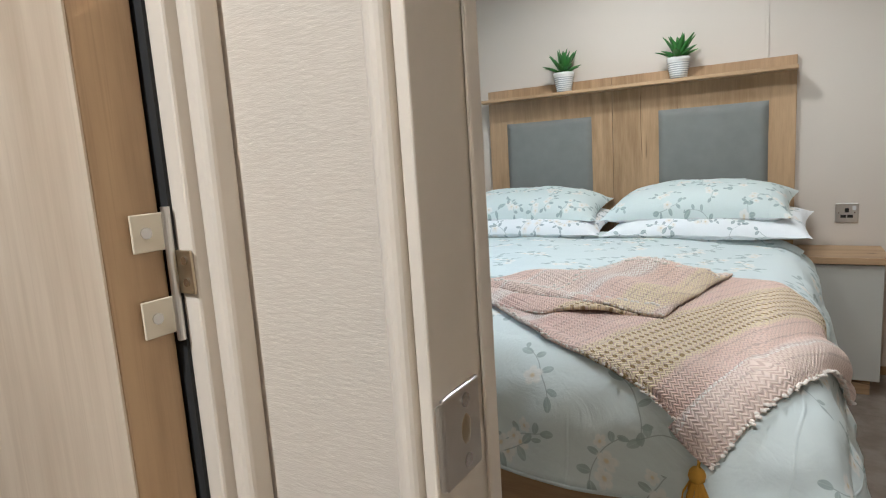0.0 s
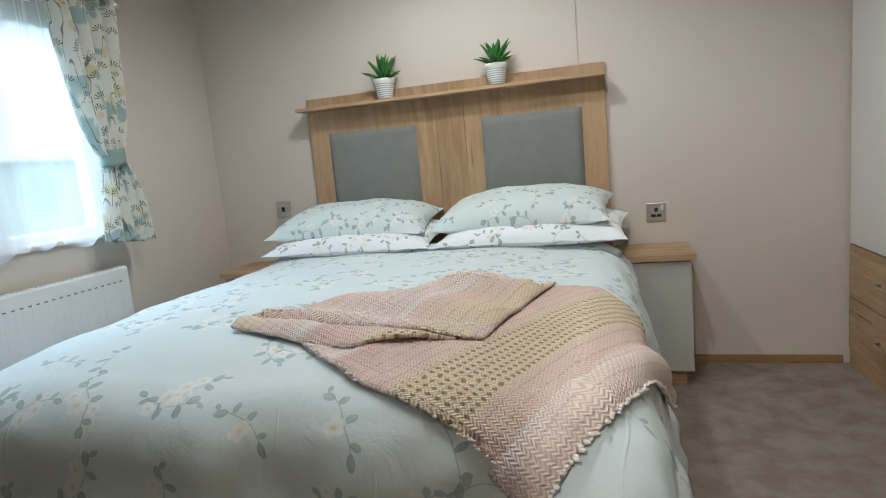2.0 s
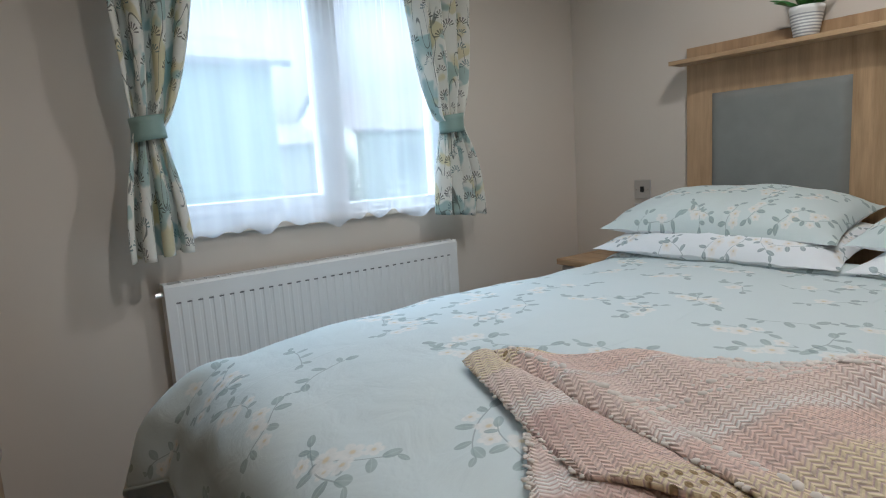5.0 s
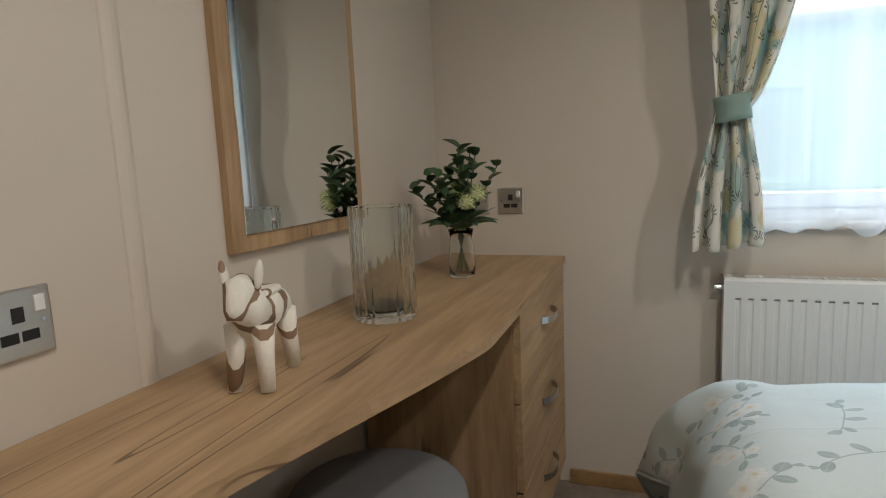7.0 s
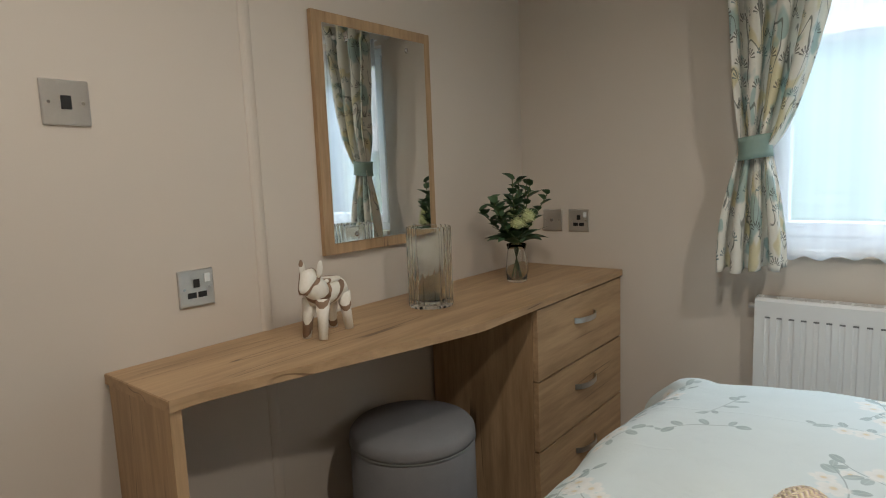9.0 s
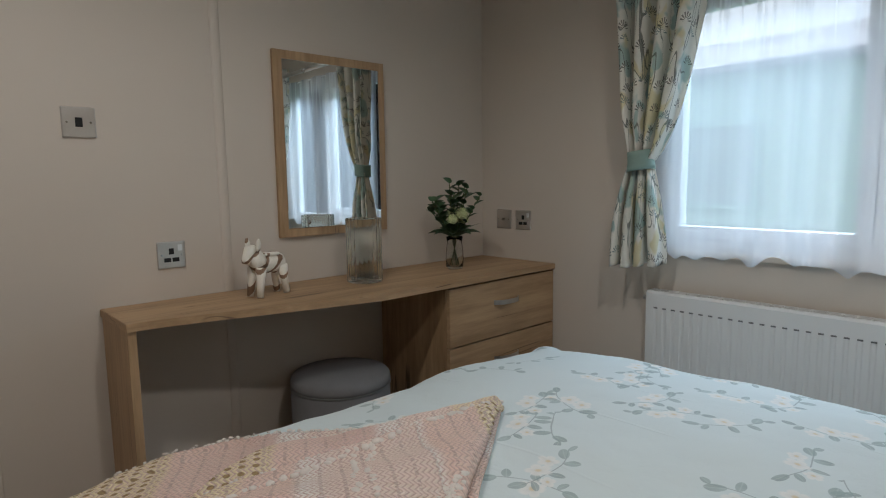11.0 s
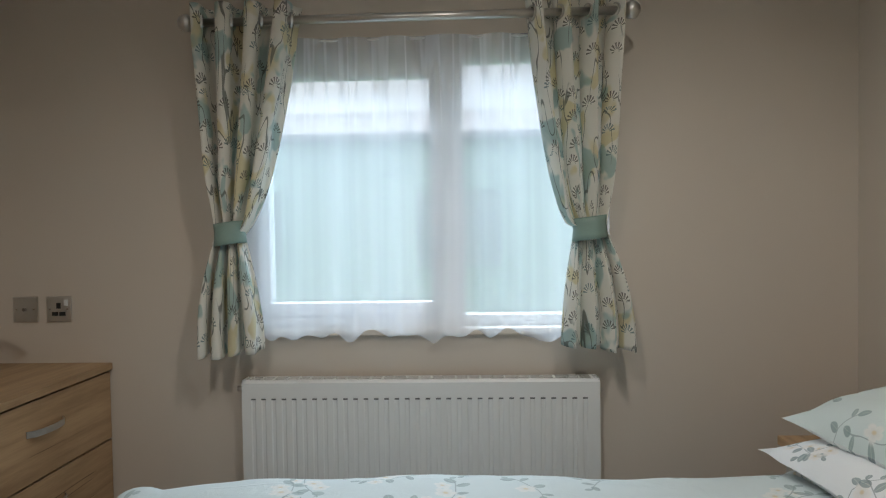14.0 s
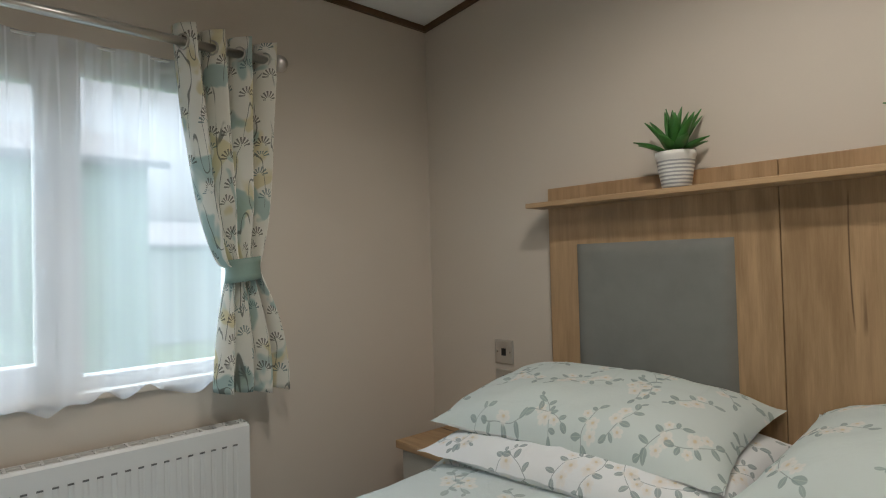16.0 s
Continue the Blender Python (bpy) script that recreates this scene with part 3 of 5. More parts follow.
# corridor and the side room
structure("corridor_panel", boxed(1.835, 1.9455, -0.068, -0.0605, 0, 2.3), M_WOVEN, "cream woven-texture wallpaper beside the doorway")
structure("wall_corridor_south", boxed(-0.1, E, -3.28, -3.2, 0, 2.8), M_WALL, "beige wallboard at the corridor end")
bm = boxed(1.765, 1.815, -3.2, -0.86, 0, 2.5)
structure("wall_corridor_west", box(bm, 1.765, 1.815, -0.86, -0.095, 2.02, 2.5), M_WOVEN, "cream woven wallpaper along the corridor")
structure("wall_corridor_east", boxed(2.95, 3.0, -3.2, -0.06, 0, 2.6), M_WOVEN, "cream woven wallpaper along the corridor")

# ---- doorways ----
dj = thing("door_frame_bedroom", (DL, -0.03, 0), "cream painted bedroom door frame with a steel strike plate", "door frame", kind="structure")
bm = bmesh.new()
box(bm, DL - 0.002, DL + 0.006, -0.072, 0.002, 0, 2.03, 0.0015)
part("jamb", bm, M_FRAME, dj)
part("stop", boxed(DL + 0.0062, DL + 0.0088, -0.016, 0.0, 0, 2.02, bevel=0.002), M_FRAME, dj)
part("jamb", boxed(OPEN - 0.01, OPEN + 0.004, -0.072, 0.002, 0, 2.03, bevel=0.0015), M_FRAME, dj)
part("head", boxed(DL, OPEN, -0.072, 0.002, 2.018, 2.035, bevel=0.0015), M_FRAME, dj)
for x0, x1 in ((DL - 0.038, DL - 0.0025), (OPEN + 0.005, OPEN + 0.042)):
    part("architrave", boxed(x0, x1, 0.0005, 0.013, 0, 2.06, bevel=0.004, seg=3), M_FRAME, dj)
part("architrave", boxed(DL - 0.016, DL - 0.0025, -0.080, -0.0605, 0, 2.06, bevel=0.006, seg=4), M_FRAME, dj)
part("architrave", boxed(OPEN + 0.005, OPEN + 0.042, -0.073, -0.0605, 0, 2.06, bevel=0.004, seg=3), M_FRAME, dj)
sp = bmesh.new()
box(sp, DL + 0.0062, DL + 0.0078, -0.064, -0.024, 0.909, 0.961, 0.0006)
for i in range(8):
    a0, a1 = i * 0.19, (i + 1) * 0.19
    f = lambda a, z: sp.verts.new((DL + 0.0078 - 0.006 * (1 - math.cos(a)), -0.064 - 0.006 * math.sin(a), z))
    w0, w1 = 0.025 - 0.008 * (i / 8) ** 3, 0.025 - 0.008 * ((i + 1) / 8) ** 3
    sp.faces.new((f(a0, 0.935 - w0), f(a1, 0.935 - w1), f(a1, 0.935 + w1), f(a0, 0.935 + w0)))
plate = part("strike_plate", sp, M_STEEL, dj, "brushed steel strike plate", solid=0.0012)
for z in (0.953, 0.917):
    bm = bmesh.new()
    tube(bm, [(DL + 0.0075, -0.041, z), (DL + 0.0092, -0.041, z)], 0.0042, 12)
    sc_ = part("screw", bm, M_CHROME, plate)
bm = bmesh.new()
blob(bm, (DL + 0.0079, -0.041, 0.936), (0.0012, 0.0065, 0.010))
part("latch_hole", bm, M_BRASS, plate, "shadowed latch hole")

sf = thing("door_frame_side_room", (1.82, -0.08, 0), "cream side room door frame with rounded edges", "door frame", kind="structure")
part("jamb", boxed(1.768, 1.826, -0.096, -0.0605, 0, 2.02, bevel=0.002), M_FRAME, sf)
part("architrave", boxed(1.8265, 1.842, -0.090, -0.0685, 0, 2.05, bevel=0.006, seg=4), M_FRAME, sf)
part("jamb", boxed(1.765, 1.82, -0.885, -0.861, 0, 2.02, bevel=0.002), M_FRAME, sf)
part("stop", boxed(1.768, 1.785, -0.104, -0.097, 0, 2.0, bevel=0.001), M_FRAME, sf)
dd = thing("door_1", (1.5, -0.117, 0), "open oak-effect side room door on a flush hinge", "door", kind="structure")
part("leaf", boxed(1.06, 1.8062, -0.137, -0.101, 0.012, 1.99, bevel=0.0012), M_OAKZ, dd)
part("face", boxed(1.06, 1.8062, -0.1385, -0.1372, 0.012, 1.99), M_PALEOAK, dd, "pale limed oak-effect face")
# added black strip: the shade in the hinge gap, put into colour
part("gap_shade", boxed(1.79, 1.8125, -0.0985, -0.0962, 0, 2.0), M_DARK, sf, "black strip standing in for shade in the hinge gap")
hinge_ = part("hinge", tube(bmesh.new(), [(1.8118, -0.1005, 0.990), (1.8118, -0.1005, 1.070)], 0.0026, 12), M_STEEL, dd, "steel flush hinge")
for z0, z1 in ((0.995, 1.017), (1.045, 1.067)):
    part("hinge_leaf", boxed(1.8082, 1.8098, -0.1215, -0.100, z0, z1, bevel=0.0007), M_CREAMP, hinge_, "cream painted hinge leaf")
    bm = tube(bmesh.new(), [(1.8095, -0.113, (z0 + z1) / 2), (1.8108, -0.113, (z0 + z1) / 2)], 0.0034, 12)
    part("screw", bm, M_CHROME, hinge_)
part("hinge_leaf", boxed(1.8125, 1.8262, -0.0985, -0.0966, 1.018, 1.044, bevel=0.0005), M_BRASS, hinge_, "brassy frame hinge leaf")
for z in (1.025, 1.038):
    part("screw", tube(bmesh.new(), [(1.821, -0.0986, z), (1.821, -0.0995, z)], 0.0026, 12), M_CHROME, hinge_)

# ---- window ----
win = thing("window_1", (-0.06, 1.465, WZ0), "white double casement window with net over it", "window", kind="structure")


def frame_of(x0, x1, y0, y1, z0, z1, w, bev=0.004):
    bm = bmesh.new()
    box(bm, x0, x1, y0, y0 + w, z0, z1, bev)
    box(bm, x0, x1, y1 - w, y1, z0, z1, bev)
    box(bm, x0, x1, y0 + w, y1 - w, z0, z0 + w, bev)
    box(bm, x0, x1, y0 + w, y1 - w, z1 - w, z1, bev)
    return bm


part("window_frame", frame_of(-0.095, -0.04, WY0 + 0.001, WY1 - 0.001, WZ0 + 0.001, WZ1 - 0.001, 0.038), M_UPVC, win)
part("mullion", boxed(-0.094, -0.041, 1.548, 1.612, WZ0 + 0.039, WZ1 - 0.039, bevel=0.004), M_UPVC, win)
sash = part("sash", frame_of(-0.085, -0.03, 0.918, 1.546, 0.925, 1.76, 0.044), M_UPVC, win)
part("pane", boxed(-0.066, -0.062, 0.962, 1.502, 0.969, 1.716), M_PANE, win).visible_shadow = False
part("pane", boxed(-0.066, -0.062, 1.612, 2.016, 0.924, 1.761), M_PANE, win).visible_shadow = False
for z in (1.20, 1.52):
    bm = boxed(-0.031, -0.018, 1.512, 1.534, z - 0.012, z + 0.03, bevel=0.003)
    tube(bm, [(-0.012, 1.523, z + 0.015), (-0.004, 1.521, z), (-0.006, 1.518, z - 0.1)], [0.009, 0.009, 0.006], 8)
    part("handle", bm, M_UPVC, sash, "white lever handle", smooth=True)
part("window_sill", boxed(-0.038, 0.022, WY0 + 0.001, WY1 - 0.001, WZ0 - 0.018, WZ0 + 0.004, bevel=0.004), M_FRAME, win)


def net_fn(u, v):
    y = 0.868 + 1.20 * u
    z = 1.822 - v * (0.965 - 0.012 * math.sin(u * 21) - 0.035 * nz(u * 17, 3) - 0.02 * abs(math.sin(u * 23 + 1.5 * nz(u * 5, 1.3))))
    fold = math.sin(u * 46 + 3.5 * nz(u * 5, 1.3)) * 0.013 * (0.6 + 0.6 * v) + 0.010 * nz(u * 11, v * 1.5, 4) * (0.3 + v)
    return (0.044 + fold, y + 0.006 * nz(u * 20, v * 2, 8), z)


net = thing("net_curtain", (0.03, 1.465, 0.9), "sheer white voile net with soft folds across the window", "net curtain")
part("voile", sheet(net_fn, 200, 24, lambda a, b: (a * 1.8, b)), M_VOILE, net, smooth=True)
bm = tube(bmesh.new(), [(0.036, 0.866, 1.815), (0.036, 2.07, 1.815)], 0.004, 8)
part("wire", bm, M_UPVC, net)

pole = thing("curtain_pole", (0.152, 1.45, 1.84), "brushed steel curtain pole with ball finials", "curtain pole")
part("rod", tube(bmesh.new(), [(0.152, 0.80, 1.842), (0.152, 2.09, 1.842)], 0.0125, 16), M_STEEL, pole, smooth=True)
for y, s_ in ((0.783, -1), (2.113, 1)):
    part("finial", blob(bmesh.new(), (0.152, y, 1.842), (0.026, 0.026, 0.026), sub=3), M_STEEL, pole, smooth=True)
    part("collar", tube(bmesh.new(), [(0.152, y - s_ * 0.034, 1.842), (0.152, y - s_ * 0.020, 1.842)], 0.016, 16), M_STEEL, pole, smooth=True)
    bm = tube(bmesh.new(), [(0.0, y - s_ * 0.045, 1.842), (0.150, y - s_ * 0.045, 1.842)], 0.007, 10)
    tube(bm, [(0.0005, y - s_ * 0.045, 1.842), (0.008, y - s_ * 0.045, 1.842)], 0.026, 16)
    part("bracket", bm, M_STEEL, pole)


def curtain(outer, inner, seed, label):
    """outer, inner: y of the two edges at top, tie and hem."""
    root = thing("curtain", (0.13, outer[1], 0.85), label, "curtain", "pair of tied-back curtains")
    tie_z, top, hem = 1.205, 1.895, 0.835 + 0.01 * seed

    def edge(e, z, side):
        if z >= tie_z:
            t = (z - tie_z) / (top - tie_z)
            k_ = t ** ((0.46 if seed else 0.60) if side else 0.8)
            return e[1] + (e[0] - e[1]) * k_
        t = (tie_z - z) / (tie_z - hem)
        return e[1] + (e[2] - e[1]) * math.sin(t * math.pi / 2) ** 0.9

    def fn(u, v):
        z = top + (hem - top) * v
        y0, y1 = edge(outer, z, 0), edge(inner, z, 1)
        pin = math.exp(-((z - tie_z) / 0.11) ** 2)
        amp = (0.042 if z > tie_z else 0.036) * (1 - 0.55 * pin)
        if z > 1.80:
            amp = 0.036
        ph = u * 2 * math.pi * 3.5 + 0.5 * nz(v * 3, seed, 2) * (1 - max(0, (z - 1.7) / 0.2))
        y = y0 + (y1 - y0) * u + 0.008 * math.sin(ph * 2 + seed) * (1 - pin)
        x = 0.142 + amp * math.cos(ph) + 0.010 * nz(u * 7, v * 6, seed + 3)
        z += 0.012 * nz(u * 5, seed) * v + (0.02 * (u - 0.5) if v > 0.98 else 0)
        return (x, y, z)

    part("drape", sheet(fn, 110, 70, lambda a, b: (a * 0.95 + seed, -b * 1.06)), M_CURTAIN, root, smooth=True, solid=0.0025)

    bm = bmesh.new()
    c, half = (outer[1] + inner[1]) / 2, abs(inner[1] - outer[1]) / 2 + 0.006
    rings = []
    for j in range(5):
        z = tie_z - 0.034 + 0.017 * j
        rings.append([bm.verts.new((0.140 + 0.046 * math.cos(a), c + half * math.sin(a) * (1 + 0.04 * abs(j - 2)), z + 0.006 * math.sin(a))) for a in [2 * math.pi * q / 28 for q in range(28)]])
    for a, b in zip(rings, rings[1:]):
        for q in range(28):
            bm.faces.new((a[q], a[(q + 1) % 28], b[(q + 1) % 28], b[q]))
    part("tieback", bm, M_TIE, root, "sage green satin tieback", smooth=True, solid=0.002)
    for q in range(4):
        u = (0.25 + q) / 3.5
        y = outer[0] + (inner[0] - outer[0]) * u
        bm = bmesh.new()
        bmesh.ops.create_cone(bm, cap_ends=False, segments=20, radius1=0.021, radius2=0.021, depth=0.006, matrix=pose(0.152, y, 1.842, 90, 0, 25))
        part("eyelet", bm, M_STEEL, root, "steel eyelet", solid=0.004)


curtain((0.806, 0.858, 0.803), (1.125, 0.935, 0.985), 0.0, "cream botanical print curtain with sage and ochre, tied back")
curtain((2.085, 2.030, 2.105), (1.800, 1.945, 1.900), 1.0, "cream botanical print curtain tied back beside the bed corner")

# ---- radiator ----
rad = thing("radiator", (0.05, 1.46, 0.16), "white enamelled panel radiator with ribbed front under the window", "radiator")
RY0, RY1, RZ0, RZ1 = 0.893, 2.029, 0.17, 0.733
bm = bmesh.new()
nr = 33
pitch = (RY1 - RY0 - 0.05) / nr
prof = [(0.070, RY0), (0.070, RY0 + 0.025)]
for i in range(nr):
    y = RY0 + 0.025 + pitch * i
    prof += [(0.070, y + pitch * 0.12), (0.0680, y + pitch * 0.24), (0.0680, y + pitch * 0.50), (0.070, y + pitch * 0.62)]
prof += [(0.070, RY1)]
levels = ((RZ0, 0), (RZ0 + 0.035, 0), (RZ0 + 0.05, 1), (RZ1 - 0.062, 1), (RZ1 - 0.052, 0), (RZ1 - 0.008, 0), (RZ1, -1))
rows_ = []
for z, on in levels:
    rows_.append([bm.verts.new((x if on == 1 else (0.070 if on == 0 else 0.064), y, z)) for x, y in prof])
for a, b in zip(rows_, rows_[1:]):
    for j in range(len(prof) - 1):
        bm.faces.new((a[j], a[j + 1], b[j + 1], b[j]))
part("front_panel", bm, M_RAD, rad, solid=0.002)
part("back_panel", boxed(0.014, 0.020, RY0 + 0.004, RY1 - 0.004, RZ0, RZ1 - 0.006, bevel=0.002), M_RAD, rad)
for y0, y1 in ((RY0, RY0 + 0.004), (RY1 - 0.004, RY1)):
    part("side_cover", boxed(0.012, 0.0685, y0, y1, RZ0 + 0.01, RZ1 + 0.002, bevel=0.0015), M_RAD, rad)
bm = bmesh.new()
for i in range(29):
    y = RY0 + 0.02 + (RY1 - RY0 - 0.04) * i / 28
    box(bm, 0.014, 0.062, y - 0.0035, y + 0.0035, RZ1 - 0.004, RZ1 + 0.001)
for x in (0.014, 0.036, 0.060):
    box(bm, x, x + 0.004, RY0 + 0.005, RY1 - 0.005, RZ1 - 0.004, RZ1 + 0.0015)
part("top_grille", bm, M_RAD, rad)
for i in range(nr):
    y = RY0 + 0.025 + pitch * i
    part("slot", boxed(0.0655, 0.0712, y + pitch * 0.15, y + pitch * 0.60, RZ1 - 0.0615, RZ1 - 0.0565), M_SLOT, rad)
for y in (RY0 + 0.05, RY1 - 0.05):
    part("bracket", boxed(0.001, 0.016, y - 0.015, y + 0.015, RZ0 + 0.05, RZ1 - 0.08), M_RAD, rad)
bm = tube(bmesh.new(), [(0.045, RY0 - 0.03, 0.0), (0.045, RY0 - 0.03, RZ0 + 0.05), (0.045, RY0 + 0.01, RZ0 + 0.05)], 0.0075, 10)
part("pipe", bm, M_STEEL, rad)
bm = tube(bmesh.new(), [(0.045, RY0 - 0.022, RZ1 - 0.03), (0.045, RY0, RZ1 - 0.03)], 0.009, 10)
part("bleed_valve", bm, M_STEEL, rad)


# ---- sockets and switches ----
def plate_at(name, m, label, kind_, category):
    """A square steel plate whose face looks along +z of m."""
    root = new(name)
    root.matrix_world = m
    tagged(root, label, category, "steel wall plates")

    def p(nm, bm, material, lab=""):
        ob = new(nm, mesh_of(nm, bm, material))
        ob.parent = root
        if lab:
            tagged(ob, lab)

    p("faceplate", boxed(-0.043, 0.043, -0.043, 0.043, 0.0005, 0.007, bevel=0.003), M_STEEL)
    for x in (-0.030, 0.030):
        if kind_ != "blank":
            p("screw", tube(bmesh.new(), [(x, 0, 0.006), (x, 0, 0.0082)], 0.003, 10), M_CHROME)
    if kind_ == "socket":
        for x0, x1, y0, y1 in ((-0.0045, 0.0045, 0.004, 0.019), (-0.020, -0.005, -0.020, -0.011), (0.005, 0.020, -0.020, -0.011)):
            p("pin_slot", boxed(x0 - 0.003, x1 + 0.003, y0 - 0.002, y1 + 0.002, 0.006, 0.0076), M_DARK, "black pin slot")
        p("rocker", boxed(0.020, 0.033, 0.012, 0.032, 0.006, 0.0105, bevel=0.001), M_UPVC, "white rocker switch")
    elif kind_ == "switch":
        p("rocker", boxed(-0.009, 0.009, -0.013, 0.013, 0.006, 0.0105, bevel=0.001), M_DARK, "black rocker switch")
    elif kind_ == "tv":
        p("coax_port", tube(bmesh.new(), [(0, 0, 0.006), (0, 0, 0.014)], 0.006, 12), M_PEWTER)


def on_south(x, z):
    return pose(x, 0, z, 90, 0, 180)


def on_north(x, z):
    return pose(x, N, z, 90, 0, 0)


def on_west(y, z):
    return pose(0, y, z, 90, 0, 90)


plate_at("wall_socket", on_south(1.443, 0.924), "brushed steel single switched socket above the dressing table", "socket", "socket")
plate_at("light_switch", on_south(1.669, 1.326), "brushed steel light switch with black rocker", "switch", "light switch")
plate_at("wall_socket", on_west(0.255, 0.963), "brushed steel single socket beside the flowers", "socket", "socket")
plate_at("aerial_socket", on_west(0.140, 0.963), "brushed steel aerial plate beside the socket", "tv", "socket")
plate_at("light_switch", on_north(0.392, 0.878), "steel bedside light switch with black rocker", "switch", "light switch")
plate_at("wall_socket", on_north(0.392, 0.772), "steel bedside socket half hidden by pillows", "socket", "socket")
plate_at("wall_socket", on_north(2.349, 0.735), "brushed steel socket above the bedside cabinet", "socket", "socket")

# ---- headboard ----
hb = thing("headboard", (1.38, 2.84, 0), "oak-effect headboard with grey padded panels and a slim shelf", "headboard")
part("board", boxed(0.622, 1.3245, 2.836, 2.859, 0.0, 1.446, bevel=0.002), M_OAKB, hb)
part("board", boxed(1.3265, 2.146, 2.836, 2.859, 0.0, 1.446, bevel=0.002), M_OAKB, hb)
part("shelf", boxed(0.600, 2.150, 2.742, 2.8355, 1.378, 1.394, bevel=0.002), M_OAKX, hb)
for x0, x1 in ((0.732, 1.216), (1.554, 2.037)):
    def padfn(u, v, x0=x0, x1=x1):
        e = min(u, 1 - u, 0.06) / 0.06
        f = min(v, 1 - v, 0.05) / 0.05
        return (x0 + (x1 - x0) * u, 2.8355 - 0.024 * (max(0, e) ** 0.45) * (max(0, f) ** 0.45), 0.66 + (1.257 - 0.66) * v)
    part("padded_panel", sheet(padfn, 40, 40, lambda a, b: (a, b)), M_PAD, hb, "grey woven fabric panel", smooth=True)

# ---- bed ----
BX0, BX1, BY0 = 0.70, 2.07, 0.935
RAD_, TOPZ = 0.155, 0.656


def drape(d):
    """How far a cloth has gone out and down, d metres past the flat top's edge."""
    q = RAD_ * math.pi / 2
    if d < q:
        a = d / RAD_
        return RAD_ * math.sin(a), RAD_ * (1 - math.cos(a))
    return RAD_ + 0.28 * (d - q), RAD_ + (d - q) * 0.98


def on_bed(s, t, lift=0.0):
    """Cloth place (s, t) to the bed's surface."""
    cx, cy = min(max(s, BX0), BX1), max(t, BY0)
    dx, dy = s - cx, t - cy
    d = math.hypot(dx, dy)
    crown = 0.035 * math.cos((cx - 1.28) / 0.75 * 1.3) - 0.030 * max(0, (1.30 - cy) / 0.365) ** 2
    puff = 0.010 * nz(s * 2.6, t * 2.2, 5) + 0.007 * nz(s * 6, t * 5, 9) + 0.003 * nz(s * 17, t * 11, 3)
    if d > 1e-6:
        out, down = drape(d)
        out += lift + (0.125 if dx < 0 else 0.03) * min(1, d / 0.25) * (2 * abs(dx * dy) / (d * d)) ** 2 
        nx, ny = dx / d, dy / d
        wav = 0.025 * nz(s * 5.5 + 3, t * 5.5, 2) * min(1, d / 0.22) + 0.010 * nz(s * 14, t * 14, 7) * min(1, d / 0.2)
        return Vector((cx + nx * (out + wav), cy + ny * (out + wav), TOPZ + crown + puff - down + lift * max(0, 1 - d / 0.2)))
    return Vector((cx, cy, TOPZ + crown + puff + lift))


bed = thing("bed", (1.38, 1.85, 0), "double bed with oak-effect base, mattress beneath a floral duvet", "bed")
part("base", boxed(0.66, 2.12, 0.90, 2.83, 0.0, 0.36, bevel=0.004), M_OAKX, bed, "oak-effect bed base")
part("mattress", boxed(0.645, 2.135, 0.89, 2.83, 0.361, 0.60, bevel=0.03, seg=3), M_PILLOWW, bed, smooth=True)
S0, S1, T0, T1 = BX0 - 0.48, BX1 + 0.48, BY0 - 0.325, 2.42
duvet = thing("duvet", (1.38, 1.6, 0.5), "pale mint duvet printed with white blossoms and grey-green leaves", "duvet")
part("cover", sheet(lambda u, v: on_bed(S0 + (S1 - S0) * u, T0 + (T1 - T0) * v), 150, 130, lambda a, b: (S0 + (S1 - S0) * a, T0 + (T1 - T0) * b)), M_DUVET, duvet, smooth=True, solid=0.006)
part("hem_seam", tube(bmesh.new(), [on_bed(S0 + (S1 - S0) * i / 90, T0) for i in range(91)], 0.005, 6), M_DUVET, duvet, "stitched duvet hem", smooth=True)
part("top_fold", sheet(lambda u, v: on_bed(BX0 - 0.1 + (BX1 - BX0 + 0.2) * u, T1 - 0.11 + 0.115 * v, 0.004 + 0.012 * math.sin(v * 3.1)), 80, 8, lambda a, b: (S0 + 1.6 * a, T1 + 0.1 * b)), M_DUVET, duvet, smooth=True, solid=0.006)


def pillow(m, w, dth, h, material, label, seed):
    def half(sign):
        def fn(u, v):
            a, b = 2 * u - 1, 2 * v - 1
            pin = 1 - 0.07 * (1 - abs(b) ** 2) * abs(a) ** 6
            pin2 = 1 - 0.09 * (1 - abs(a) ** 2) * abs(b) ** 6
            t = (max(0, 1 - abs(a) ** 3.2) ** 0.62) * (max(0, 1 - abs(b) ** 2.6) ** 0.62)
            z = sign * (h / 2) * t * (1.25 if sign > 0 else 0.75) + 0.013 * nz(a * 2.3 + seed, b * 2.3, sign) * t + 0.006 * (1 - abs(nz(a * 4.5 + seed, b * 3.2 - a * 2, 6)) * 2) * t
            z += 0.006 * nz(a * 7 + seed, b * 6, 3) * (1 - t)
            return (a * w / 2 * pin, b * dth / 2 * pin2, z)
        return fn
    root = new("pillow")
    root.matrix_world = m
    tagged(root, label, "pillow", "pillows on the bed")
    for nm, sg, mat in (("pillow_top", 1, material), ("pillow_underside", -1, M_PILLOWW)):
        ob = new(nm, mesh_of(nm, sheet(half(sg), 44, 34, lambda a, b: (a * w + seed, b * dth)), mat, True))
        ob.parent = root


